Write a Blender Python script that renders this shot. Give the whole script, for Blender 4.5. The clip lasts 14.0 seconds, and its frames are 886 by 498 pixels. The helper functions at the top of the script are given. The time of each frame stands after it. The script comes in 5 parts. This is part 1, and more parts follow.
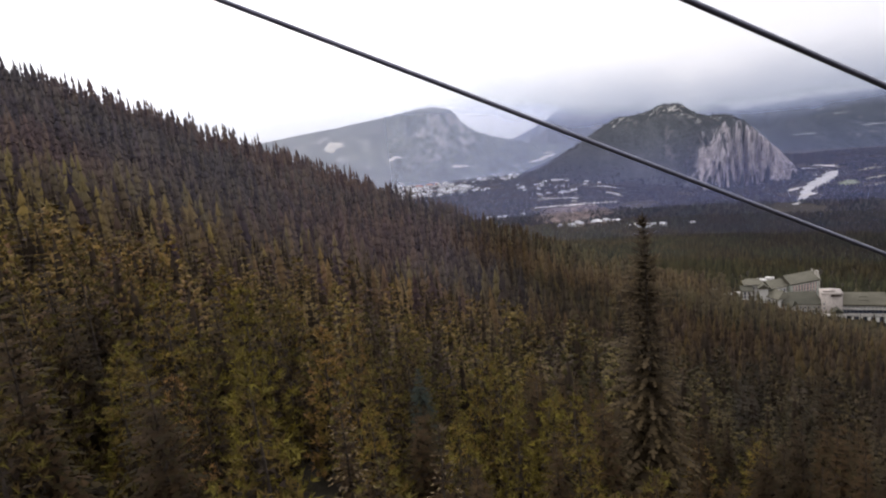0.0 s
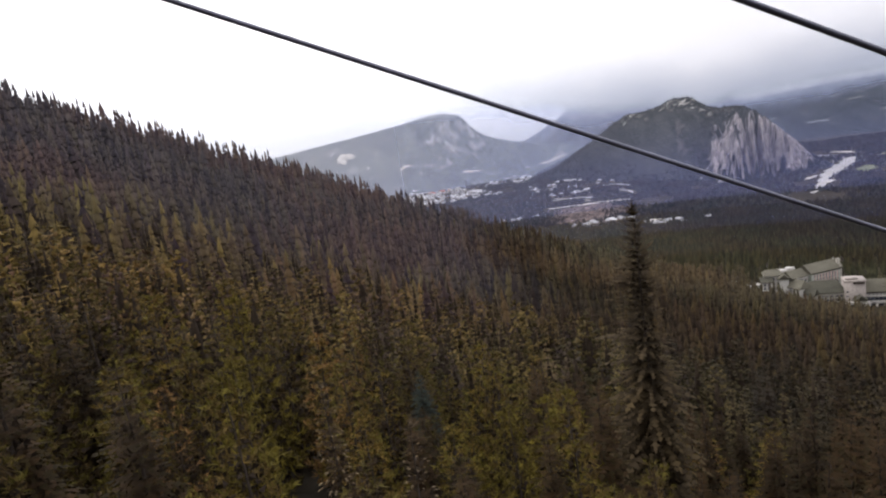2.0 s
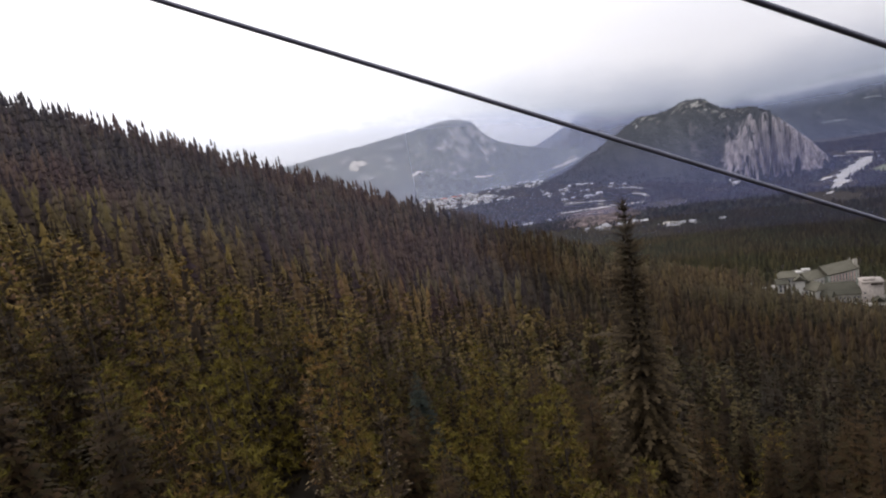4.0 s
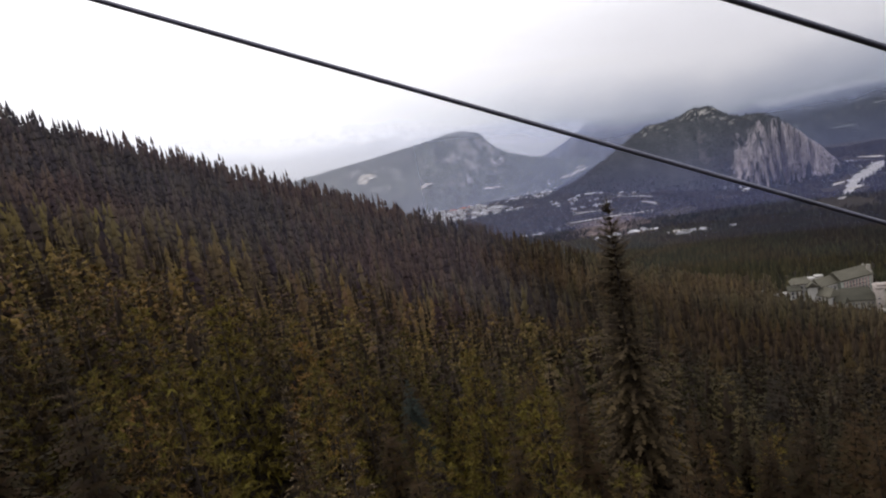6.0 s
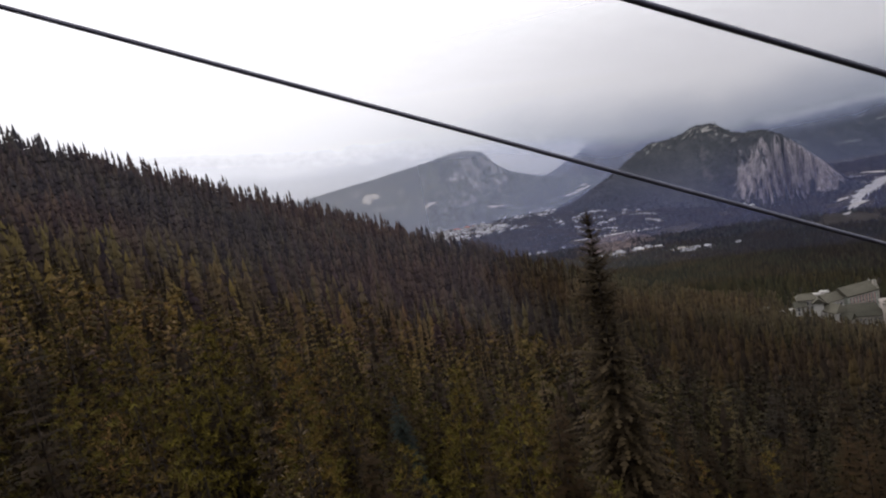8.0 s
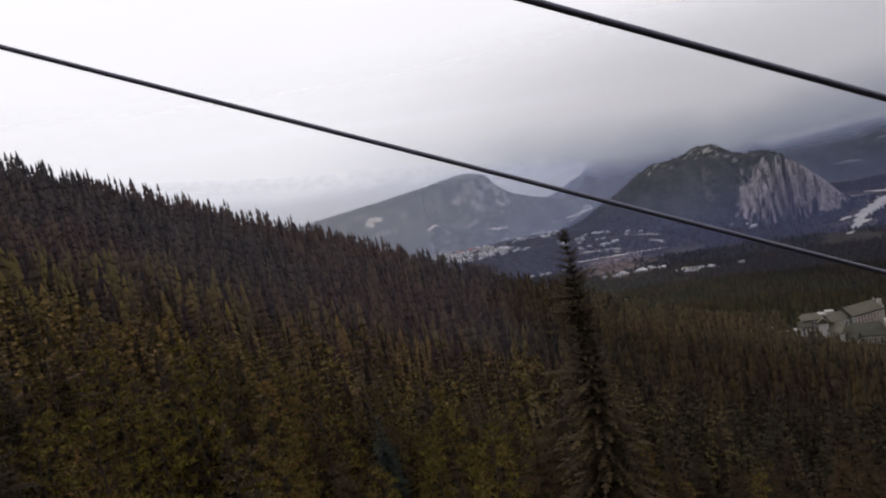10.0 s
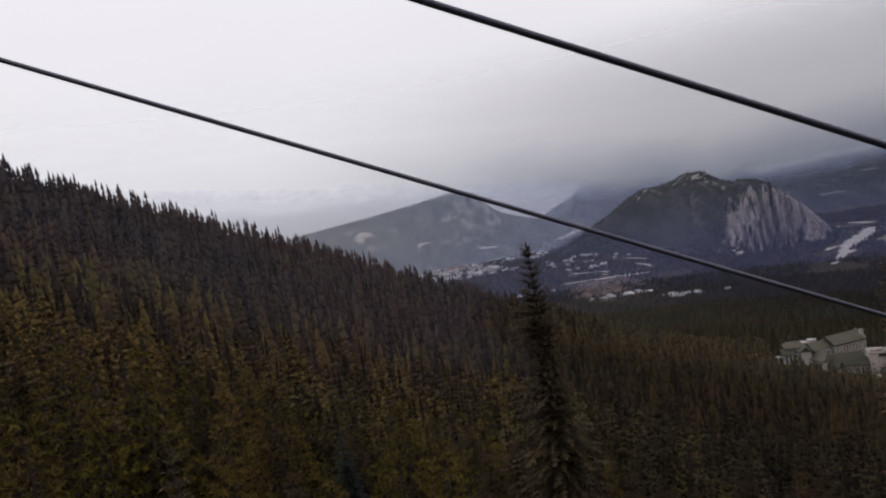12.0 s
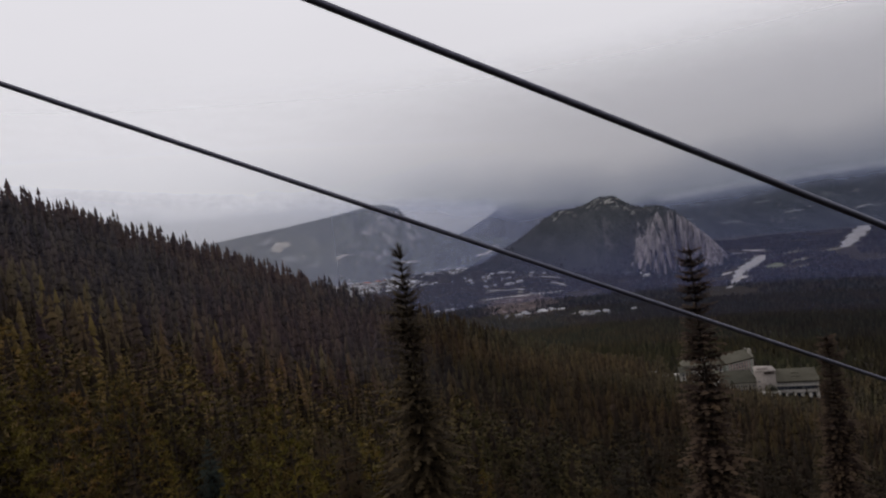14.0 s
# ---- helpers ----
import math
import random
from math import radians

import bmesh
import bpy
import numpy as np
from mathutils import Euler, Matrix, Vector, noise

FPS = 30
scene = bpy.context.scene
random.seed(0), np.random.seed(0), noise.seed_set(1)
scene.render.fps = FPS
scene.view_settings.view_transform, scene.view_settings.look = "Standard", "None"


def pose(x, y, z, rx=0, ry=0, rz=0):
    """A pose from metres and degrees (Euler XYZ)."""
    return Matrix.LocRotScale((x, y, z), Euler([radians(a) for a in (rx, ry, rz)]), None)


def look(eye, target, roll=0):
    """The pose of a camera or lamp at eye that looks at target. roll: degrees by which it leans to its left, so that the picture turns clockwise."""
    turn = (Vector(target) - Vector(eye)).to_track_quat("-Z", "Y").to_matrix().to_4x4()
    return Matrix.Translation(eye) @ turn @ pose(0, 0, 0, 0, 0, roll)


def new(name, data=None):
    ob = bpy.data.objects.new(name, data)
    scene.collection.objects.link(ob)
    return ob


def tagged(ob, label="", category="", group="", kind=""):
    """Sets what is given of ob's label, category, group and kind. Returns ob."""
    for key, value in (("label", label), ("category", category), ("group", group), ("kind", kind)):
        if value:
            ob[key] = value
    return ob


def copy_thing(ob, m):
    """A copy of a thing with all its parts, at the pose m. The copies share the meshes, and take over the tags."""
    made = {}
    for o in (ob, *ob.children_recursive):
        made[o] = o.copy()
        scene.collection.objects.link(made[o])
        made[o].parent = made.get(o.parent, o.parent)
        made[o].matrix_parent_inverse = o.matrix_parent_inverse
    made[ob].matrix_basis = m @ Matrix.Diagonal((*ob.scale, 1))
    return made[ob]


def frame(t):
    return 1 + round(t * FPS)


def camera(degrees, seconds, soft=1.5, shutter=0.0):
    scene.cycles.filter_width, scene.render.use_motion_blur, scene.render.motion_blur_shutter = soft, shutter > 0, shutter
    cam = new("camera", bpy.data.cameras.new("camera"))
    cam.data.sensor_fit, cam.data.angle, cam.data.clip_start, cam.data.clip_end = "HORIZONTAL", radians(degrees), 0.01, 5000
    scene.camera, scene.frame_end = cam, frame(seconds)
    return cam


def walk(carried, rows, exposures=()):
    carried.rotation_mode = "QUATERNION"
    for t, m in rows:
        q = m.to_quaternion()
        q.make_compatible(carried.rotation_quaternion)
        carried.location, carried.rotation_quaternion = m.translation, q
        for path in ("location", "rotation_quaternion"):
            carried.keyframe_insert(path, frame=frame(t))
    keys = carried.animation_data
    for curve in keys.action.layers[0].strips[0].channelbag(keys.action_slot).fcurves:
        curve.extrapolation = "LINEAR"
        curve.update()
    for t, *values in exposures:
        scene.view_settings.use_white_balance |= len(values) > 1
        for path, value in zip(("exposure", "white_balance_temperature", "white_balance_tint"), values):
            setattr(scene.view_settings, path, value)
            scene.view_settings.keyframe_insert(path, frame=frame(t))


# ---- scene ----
# The camera rides down a gondola line: seconds, x, y, z, and the turn in degrees.
cam = camera(71.64, 14.0, soft=2.15)
ROWS = [
    (0, 0.038, -0.201, 300.184, 79, 6, 0),
    (0.5, 0.49, -0.092, 299.963, 79.2, 6.51, 0.05),
    (1, 0.928, -0.006, 299.749, 79.36, 7.24, 0.25),
    (1.5, 1.42, 0.131, 299.524, 79.51, 8.3, 0.57),
    (2, 1.836, 0.185, 299.318, 79.7, 8.91, 0.95),
    (2.5, 2.2, 0.222, 299.127, 79.87, 8.95, 1.27),
    (3, 2.538, 0.219, 298.952, 80.01, 9.09, 1.55),
    (5.5, 4.463, 0.328, 297.995, 81.3, 10.66, 2.67),
    (6, 4.873, 0.399, 297.807, 81.64, 10.71, 2.83),
    (6.5, 5.267, 0.453, 297.632, 82, 10.54, 3.04),
    (7, 5.635, 0.503, 297.468, 82.35, 10.42, 3.14),
    (7.5, 6.003, 0.567, 297.317, 82.77, 10.62, 3.2),
    (8, 6.389, 0.593, 297.144, 83.5, 11.24, 3.21),
    (10.5, 8.46, 1.12, 296.28, 86.13, 11.73, 3.53),
    (11, 8.882, 1.165, 296.092, 86.58, 11.18, 3.54),
    (11.5, 9.265, 1.225, 295.927, 86.9, 10.66, 3.48),
    (12, 9.685, 1.282, 295.735, 87.14, 9.85, 2.61),
    (12.5, 10.115, 1.347, 295.535, 87.29, 8.93, 1.41),
    (13, 10.51, 1.411, 295.351, 87.37, 8.17, 0.35),
    (13.5, 10.913, 1.463, 295.159, 87.34, 7.25, -0.93),
    (13.7, 11.029, 1.471, 295.084, 87.39, 7.05, -1.37),
    (13.8, 11.385, 1.509, 294.909, 87.44, 7.01, -2.21),
    (13.9, 11.981, 1.67, 294.661, 87.35, 7.1, -3.63),
    (14, 12.658, 1.718, 294.344, 87.37, 7.45, -4.77),
]
EXPOSURES = [(0.0, 0.55, 6500, 13), (1.5, 0.55, 6500, 13), (3.0, 0.42, 6500, 13), (5.5, 0.10, 6500, 13), (7.0, -0.08, 6500, 13), (8.0, -0.20, 6500, 13), (10.5, -0.50, 6500, 14), (12.5, -0.72, 6500, 14), (14.0, -0.84, 6500, 14)]
walk(cam, [(t, pose(x, y, z, rx, ry, rz)) for t, x, y, z, rx, ry, rz in ROWS], EXPOSURES)

# ---- sky and sun: low overcast, brighter where the sun stands behind the cloud ----
SUN_AZ, SUN_EL = -48.0, 42.0


def sky_world():
    w = bpy.data.worlds.new("overcast_sky")
    scene.world = w
    w.use_nodes = True
    nt = w.node_tree
    nt.nodes.clear()
    N, L = nt.nodes.new, nt.links.new
    out, bg = N("ShaderNodeOutputWorld"), N("ShaderNodeBackground")
    sky = N("ShaderNodeTexSky")
    sky.sky_type, sky.sun_disc = "NISHITA", False
    sky.sun_elevation, sky.sun_rotation = radians(SUN_EL), radians(SUN_AZ)
    dim = N("ShaderNodeVectorMath")
    dim.operation = "SCALE"
    dim.inputs["Scale"].default_value = 0.10
    L(sky.outputs[0], dim.inputs[0])
    co = N("ShaderNodeTexCoord")
    sep = N("ShaderNodeSeparateXYZ")
    L(co.outputs["Generated"], sep.inputs[0])
    # cloud deck: greyer low down, paler overhead
    lift = N("ShaderNodeMapRange")
    lift.inputs["From Min"].default_value, lift.inputs["From Max"].default_value = -0.02, 0.40
    L(sep.outputs["Z"], lift.inputs["Value"])
    deck = N("ShaderNodeValToRGB")
    r = deck.color_ramp
    r.elements[0].position, r.elements[0].color = 0.0, (0.46, 0.47, 0.50, 1)
    r.elements[1].position, r.elements[1].color = 1.0, (1.16, 1.16, 1.19, 1)
    for at, tone in ((0.12, (0.64, 0.655, 0.69)), (0.22, (0.82, 0.835, 0.87)), (0.34, (0.97, 0.98, 1.02)), (0.45, (1.03, 1.03, 1.06))):
        r.elements.new(at).color = (*tone, 1)
    L(lift.outputs[0], deck.inputs[0])
    # glow of the hidden sun, very wide
    toward = N("ShaderNodeVectorMath")
    toward.operation = "DOT_PRODUCT"
    az, el = radians(SUN_AZ), radians(10)
    toward.inputs[1].default_value = (math.sin(az) * math.cos(el), math.cos(az) * math.cos(el), math.sin(el))
    L(co.outputs["Generated"], toward.inputs[0])
    glow = N("ShaderNodeMapRange")
    glow.interpolation_type = "SMOOTHSTEP"
    glow.inputs["From Min"].default_value, glow.inputs["From Max"].default_value = 0.0, 1.0
    glow.inputs["To Min"].default_value, glow.inputs["To Max"].default_value = 0.56, 1.04
    L(toward.outputs["Value"], glow.inputs["Value"])
    # overhead the deck is even
    high = N("ShaderNodeMapRange")
    high.interpolation_type = "SMOOTHSTEP"
    high.inputs["From Min"].default_value, high.inputs["From Max"].default_value = 0.04, 0.18
    L(sep.outputs["Z"], high.inputs["Value"])
    level = N("ShaderNodeMix")
    level.inputs[3].default_value = 1.05
    L(high.outputs[0], level.inputs[0])
    L(glow.outputs[0], level.inputs[2])
    # soft unevenness of the deck
    mapping = N("ShaderNodeMapping")
    mapping.inputs["Scale"].default_value = (2.2, 2.2, 7.0)
    L(co.outputs["Generated"], mapping.inputs[0])
    cloud = N("ShaderNodeTexNoise")
    cloud.inputs["Scale"].default_value, cloud.inputs["Detail"].default_value = 1.3, 4.0
    L(mapping.outputs[0], cloud.inputs["Vector"])
    uneven = N("ShaderNodeMapRange")
    uneven.inputs["From Min"].default_value, uneven.inputs["From Max"].default_value = 0.3, 0.7
    uneven.inputs["To Min"].default_value, uneven.inputs["To Max"].default_value = 0.985, 1.015
    L(cloud.outputs[0], uneven.inputs["Value"])
    mul = N("ShaderNodeMath")
    mul.operation = "MULTIPLY"
    L(level.outputs[0], mul.inputs[0])
    L(uneven.outputs[0], mul.inputs[1])
    tone = N("ShaderNodeVectorMath")
    tone.operation = "SCALE"
    L(deck.outputs[0], tone.inputs[0])
    L(mul.outputs[0], tone.inputs["Scale"])
    mix = N("ShaderNodeMixRGB")
    mix.inputs[0].default_value = 0.94
    L(dim.outputs[0], mix.inputs[1])
    L(tone.outputs[0], mix.inputs[2])
    L(mix.outputs[0], bg.inputs[0])
    bg.inputs[1].default_value = 1.17
    L(bg.outputs[0], out.inputs[0])


sky_world()
sun = new("sun", bpy.data.lights.new("sun", "SUN"))
sun.data.energy, sun.data.angle, sun.data.color = 1.5, radians(22), (1.0, 0.97, 0.92)
az, el = radians(SUN_AZ), radians(SUN_EL)
sun.matrix_world = look((1000 * math.sin(az) * math.cos(el), 1000 * math.cos(az) * math.cos(el), 1000 * math.sin(el)), (0, 0, 0))


# ---- materials ----
def ramp_node(nt, stops):
    n = nt.nodes.new("ShaderNodeValToRGB")
    r = n.color_ramp
    r.elements[0].position, r.elements[0].color = stops[0][0], (*stops[0][1], 1)
    r.elements[1].position, r.elements[1].color = stops[-1][0], (*stops[-1][1], 1)
    for p, c in stops[1:-1]:
        r.elements.new(p).color = (*c, 1)
    return n


def base_material(name, rough=0.85, spec=0.2, metal=0.0):
    m = bpy.data.materials.new(name)
    m.use_nodes = True
    p = m.node_tree.nodes["Principled BSDF"]
    p.inputs["Roughness"].default_value = rough
    p.inputs["Specular IOR Level"].default_value = spec
    p.inputs["Metallic"].default_value = metal
    return m, m.node_tree, p


def noise_node(nt, scale, detail=4.0, coords="Object", rough=0.6, stretch=None):
    co = nt.nodes.new("ShaderNodeTexCoord")
    n = nt.nodes.new("ShaderNodeTexNoise")
    n.inputs["Scale"].default_value, n.inputs["Detail"].default_value, n.inputs["Roughness"].default_value = scale, detail, rough
    if stretch:
        mp = nt.nodes.new("ShaderNodeMapping")
        mp.inputs["Scale"].default_value = stretch
        nt.links.new(co.outputs[coords], mp.inputs[0])
        nt.links.new(mp.outputs[0], n.inputs["Vector"])
    else:
        nt.links.new(co.outputs[coords], n.inputs["Vector"])
    return n


def mix_colors(nt, fac, a, b, blend="MIX"):
    n = nt.nodes.new("ShaderNodeMixRGB")
    n.blend_type = blend
    for i, v in ((0, fac), (1, a), (2, b)):
        if isinstance(v, (int, float)):
            n.inputs[i].default_value = v
        elif isinstance(v, tuple):
            n.inputs[i].default_value = (*v, 1)
        else:
            nt.links.new(v, n.inputs[i])
    return n.outputs[0]


def grained(name, stops, scale, fine_scale, rough=0.85, spec=0.2, bump=0.3, bump_dist=0.05, metal=0.0, stretch=None, coords="Object"):
    """Two scales of noise: a broad one picks from the stops, a fine one shades and bumps."""
    m, nt, p = base_material(name, rough, spec, metal)
    broad = noise_node(nt, scale, 4, coords, stretch=stretch)
    r = ramp_node(nt, stops)
    nt.links.new(broad.outputs[0], r.inputs[0])
    fine = noise_node(nt, fine_scale, 5, coords, stretch=stretch)
    fr = ramp_node(nt, [(0.3, (0.7, 0.7, 0.7)), (0.7, (1.2, 1.2, 1.2))])
    nt.links.new(fine.outputs[0], fr.inputs[0])
    nt.links.new(mix_colors(nt, 1.0, r.outputs[0], fr.outputs[0], "MULTIPLY"), p.inputs["Base Color"])
    if bump:
        b = nt.nodes.new("ShaderNodeBump")
        b.inputs["Strength"].default_value, b.inputs["Distance"].default_value = bump, bump_dist
        nt.links.new(fine.outputs[0], b.inputs["Height"])
        nt.links.new(b.outputs[0], p.inputs["Normal"])
    return m


def needles(name, stops, joined=False, blends=()):
    """Conifer foliage: every tree its own tint, every sprig a little different."""
    m, nt, p = base_material(name, 0.9, 0.06)
    r = ramp_node(nt, stops)
    if joined:
        co = nt.nodes.new("ShaderNodeNewGeometry")
        spread = nt.nodes.new("ShaderNodeAttribute")
        spread.attribute_name = "tint"
        nt.links.new(spread.outputs["Fac"], r.inputs[0])
        stand = nt.nodes.new("ShaderNodeTexNoise")
        stand.inputs["Scale"].default_value, stand.inputs["Detail"].default_value = 0.011, 3.0
        nt.links.new(co.outputs["Position"], stand.inputs["Vector"])
        sr = ramp_node(nt, [(0.38, (0.88, 0.95, 1.0)), (0.62, (1.10, 0.97, 0.95))])
        nt.links.new(stand.outputs[0], sr.inputs[0])
        color = r.outputs[0]
        # colour shifts along an axis, some for haze and side light: (stops, axis, from, to)
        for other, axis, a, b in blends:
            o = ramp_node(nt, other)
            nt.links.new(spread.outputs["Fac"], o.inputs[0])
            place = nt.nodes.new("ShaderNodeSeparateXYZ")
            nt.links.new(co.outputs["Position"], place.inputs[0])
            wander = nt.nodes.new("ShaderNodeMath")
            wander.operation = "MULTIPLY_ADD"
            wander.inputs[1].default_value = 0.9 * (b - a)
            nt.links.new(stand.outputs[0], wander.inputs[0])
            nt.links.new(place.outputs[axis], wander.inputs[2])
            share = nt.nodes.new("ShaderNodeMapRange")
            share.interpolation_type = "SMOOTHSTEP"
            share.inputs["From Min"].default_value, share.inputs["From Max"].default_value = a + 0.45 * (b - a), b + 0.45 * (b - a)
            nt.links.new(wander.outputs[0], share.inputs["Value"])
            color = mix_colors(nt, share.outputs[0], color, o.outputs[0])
        color = mix_colors(nt, 1.0, color, sr.outputs[0], "MULTIPLY")
    else:
        info = nt.nodes.new("ShaderNodeObjectInfo")
        nt.links.new(info.outputs["Random"], r.inputs[0])
        color = r.outputs[0]
    sprig = nt.nodes.new("ShaderNodeNewGeometry")
    lo, hi = (0.90, 1.12) if joined else (0.84, 1.18)
    er = ramp_node(nt, [(0.0, (lo, lo, lo * 1.04)), (0.55, (1.0, 1.0, 1.0)), (1.0, (hi, hi * 0.98, hi * 0.86))])
    nt.links.new(sprig.outputs["Random Per Island"], er.inputs[0])
    color = mix_colors(nt, 1.0, color, er.outputs[0], "MULTIPLY")
    nt.links.new(color, p.inputs["Base Color"])
    return m


PINE_STOPS = [(0.0, (0.0245, 0.0164, 0.0126)), (0.25, (0.0401, 0.0267, 0.0149)), (0.5, (0.0668, 0.0453, 0.0161)), (0.8, (0.1169, 0.0803, 0.0196)), (0.93, (0.1091, 0.0659, 0.0207)), (1.0, (0.0947, 0.0473, 0.0230))]
SPRUCE_STOPS = [(0.0, (0.0168, 0.0103, 0.0050)), (0.5, (0.0235, 0.0141, 0.0065)), (1.0, (0.0326, 0.0191, 0.0088))]
WOODS_STOPS = [(0.0, (0.0294, 0.0203, 0.0216)), (0.3, (0.0504, 0.0346, 0.0240)), (0.6, (0.0902, 0.0638, 0.0264)), (0.85, (0.1313, 0.0954, 0.0288)), (1.0, (0.0945, 0.0608, 0.0360))]
# hill colours hold distance haze, dark ones the dimmer light on the right
HAZY_HILL_STOPS = [(0.0, (0.0356, 0.0297, 0.0345)), (0.5, (0.0570, 0.0464, 0.0469)), (0.8, (0.0730, 0.0595, 0.0524)), (1.0, (0.0624, 0.0489, 0.0532))]
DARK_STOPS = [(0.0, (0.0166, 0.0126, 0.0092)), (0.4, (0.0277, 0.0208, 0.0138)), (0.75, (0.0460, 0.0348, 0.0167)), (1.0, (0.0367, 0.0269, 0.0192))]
BENCH_STOPS = [(0.0, (0.0366, 0.0293, 0.0207)), (0.5, (0.0544, 0.0441, 0.0265)), (1.0, (0.0742, 0.0600, 0.0333))]
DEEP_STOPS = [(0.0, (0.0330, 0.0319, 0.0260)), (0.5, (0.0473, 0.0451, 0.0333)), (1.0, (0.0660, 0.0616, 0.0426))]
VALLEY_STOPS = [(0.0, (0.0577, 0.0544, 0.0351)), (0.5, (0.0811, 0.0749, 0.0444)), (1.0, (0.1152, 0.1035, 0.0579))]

M = {
    "pine": needles("pine_needles", PINE_STOPS),
    "spruce": needles("spruce_needles", SPRUCE_STOPS),
    "blue_spruce": needles("blue_spruce_needles", [(0.0, (0.0173, 0.0223, 0.0189)), (1.0, (0.0216, 0.0274, 0.0231))]),
    "woods": needles("hillside_needles", WOODS_STOPS, True, [(HAZY_HILL_STOPS, "Y", 105.0, 300.0), (DARK_STOPS, "X", -15.0, 45.0)]),
    "bench_woods": needles("bench_needles", DARK_STOPS, True, [(BENCH_STOPS, "Y", 330.0, 450.0)]),
    "pine_tips": needles("young_pine_needles", [(0.0, (0.0409, 0.0325, 0.0105)), (0.4, (0.0651, 0.0529, 0.0123)), (0.7, (0.0918, 0.0750, 0.0142)), (1.0, (0.0856, 0.0628, 0.0155))]),
    "spruce_tips": needles("young_spruce_needles", [(0.0, (0.0110, 0.0081, 0.0036)), (1.0, (0.0201, 0.0145, 0.0059))]),
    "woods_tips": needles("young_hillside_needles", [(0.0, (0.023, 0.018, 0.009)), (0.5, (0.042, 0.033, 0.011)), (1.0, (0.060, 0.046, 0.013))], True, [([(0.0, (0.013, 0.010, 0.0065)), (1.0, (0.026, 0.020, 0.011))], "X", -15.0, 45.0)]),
    "bright_pine": needles("bright_pine_needles", [(0.0, (0.0601, 0.0464, 0.0116)), (1.0, (0.0737, 0.0564, 0.0131))]),
    "bright_tips": needles("bright_pine_tips", [(0.0, (0.0921, 0.0727, 0.0145)), (1.0, (0.1125, 0.0890, 0.0165))]),
    "pale_tips": needles("pale_spruce_tips", [(0.0, (0.1021, 0.0771, 0.0474)), (1.0, (0.1438, 0.1098, 0.0685))]),
    "slim": needles("slim_spruce_needles", [(0.0, (0.028, 0.018, 0.014)), (1.0, (0.036, 0.023, 0.018))]),
    "slim_tips": needles("slim_spruce_tips", [(0.0, (0.050, 0.034, 0.023)), (1.0, (0.064, 0.043, 0.029))]),
    "tall_tips": needles("young_tall_needles", [(0.0, (0.0440, 0.0320, 0.0180)), (1.0, (0.0510, 0.0370, 0.0200))]),
    "tall": needles("tall_spruce_needles", [(0.0, (0.0299, 0.0215, 0.0122)), (1.0, (0.0350, 0.0250, 0.0139))]),
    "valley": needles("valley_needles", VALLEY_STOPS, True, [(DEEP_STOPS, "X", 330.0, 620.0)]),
    "bark": grained("bark", [(0.3, (0.032, 0.025, 0.020)), (0.7, (0.066, 0.053, 0.044))], 2.0, 14.0, 0.95, 0.1, 0.8, 0.03, stretch=(1, 1, 0.25)),
    # inner wood, darkened to stand for the shade inside the crowns
    "shade_twigs": grained("shaded_inner_twigs", [(0.3, (0.0155, 0.0112, 0.0088)), (0.7, (0.0335, 0.0242, 0.0165))], 1.0, 6.0, 0.95, 0.05, 0.0),
    "cable": grained("steel_rope", [(0.3, (0.0659, 0.0659, 0.0924)), (0.7, (0.1047, 0.1047, 0.1444))], 3.0, 60.0, 0.38, 0.5, 0.4, 0.003, metal=0.55),
}


# ---- mesh helpers ----
def mesh_of(name, verts, faces, mats, smooth=False):
    me = bpy.data.meshes.new(name)
    verts, faces = np.asarray(verts, dtype=np.float32), np.asarray(faces, dtype=np.int32)
    k = faces.shape[1]
    me.vertices.add(len(verts))
    me.vertices.foreach_set("co", verts.ravel())
    me.loops.add(faces.size)
    me.loops.foreach_set("vertex_index", faces.ravel())
    me.polygons.add(len(faces))
    me.polygons.foreach_set("loop_start", np.arange(0, faces.size, k, dtype=np.int32))
    me.polygons.foreach_set("loop_total", np.full(len(faces), k, dtype=np.int32))
    if smooth:
        me.polygons.foreach_set("use_smooth", np.ones(len(faces), dtype=bool))
    me.update(calc_edges=True)
    me.validate()
    for m in mats if isinstance(mats, (list, tuple)) else [mats]:
        me.materials.append(m)
    return me


def grid_faces(nu, nv, wrap=False):
    """Quads of a grid of nu rows with nv points each."""
    i = np.arange(nu - 1)[:, None] * nv
    j = np.arange(nv if wrap else nv - 1)[None, :]
    k = (j + 1) % nv
    return np.stack([i + j, i + k, i + nv + k, i + nv + j], -1).reshape(-1, 4)


def smooth01(v, a, b):
    s = np.clip((v - a) / (b - a), 0, 1)
    return s * s * (3 - 2 * s)


def rough_field(x, y, size, seed, octaves=4):
    """Cheap smooth random relief, about -1 to 1, from sums of waves."""
    rng = np.random.RandomState(seed)
    out, amp, total = np.zeros_like(np.asarray(x, dtype=float)), 1.0, 0.0
    for o in range(octaves):
        for _ in range(5):
            a, ph, f = rng.rand() * 6.283, rng.rand() * 6.283, (0.7 + 0.6 * rng.rand()) * 6.283 / size
            out += amp * 0.45 * np.sin((x * math.cos(a) + y * math.sin(a)) * f + ph + 1.3 * np.sin((y * math.cos(a) - x * math.sin(a)) * f * 0.6))
        total += amp
        amp *= 0.5
        size *= 0.47
    return out / total


def part(name, data, parent, label=""):
    ob = new(name, data)
    ob.parent = parent
    if label:
        tagged(ob, label)
    return ob


# ---- the ground: a forested hillside that falls to a bench and a wide valley ----
TREE = 14.0


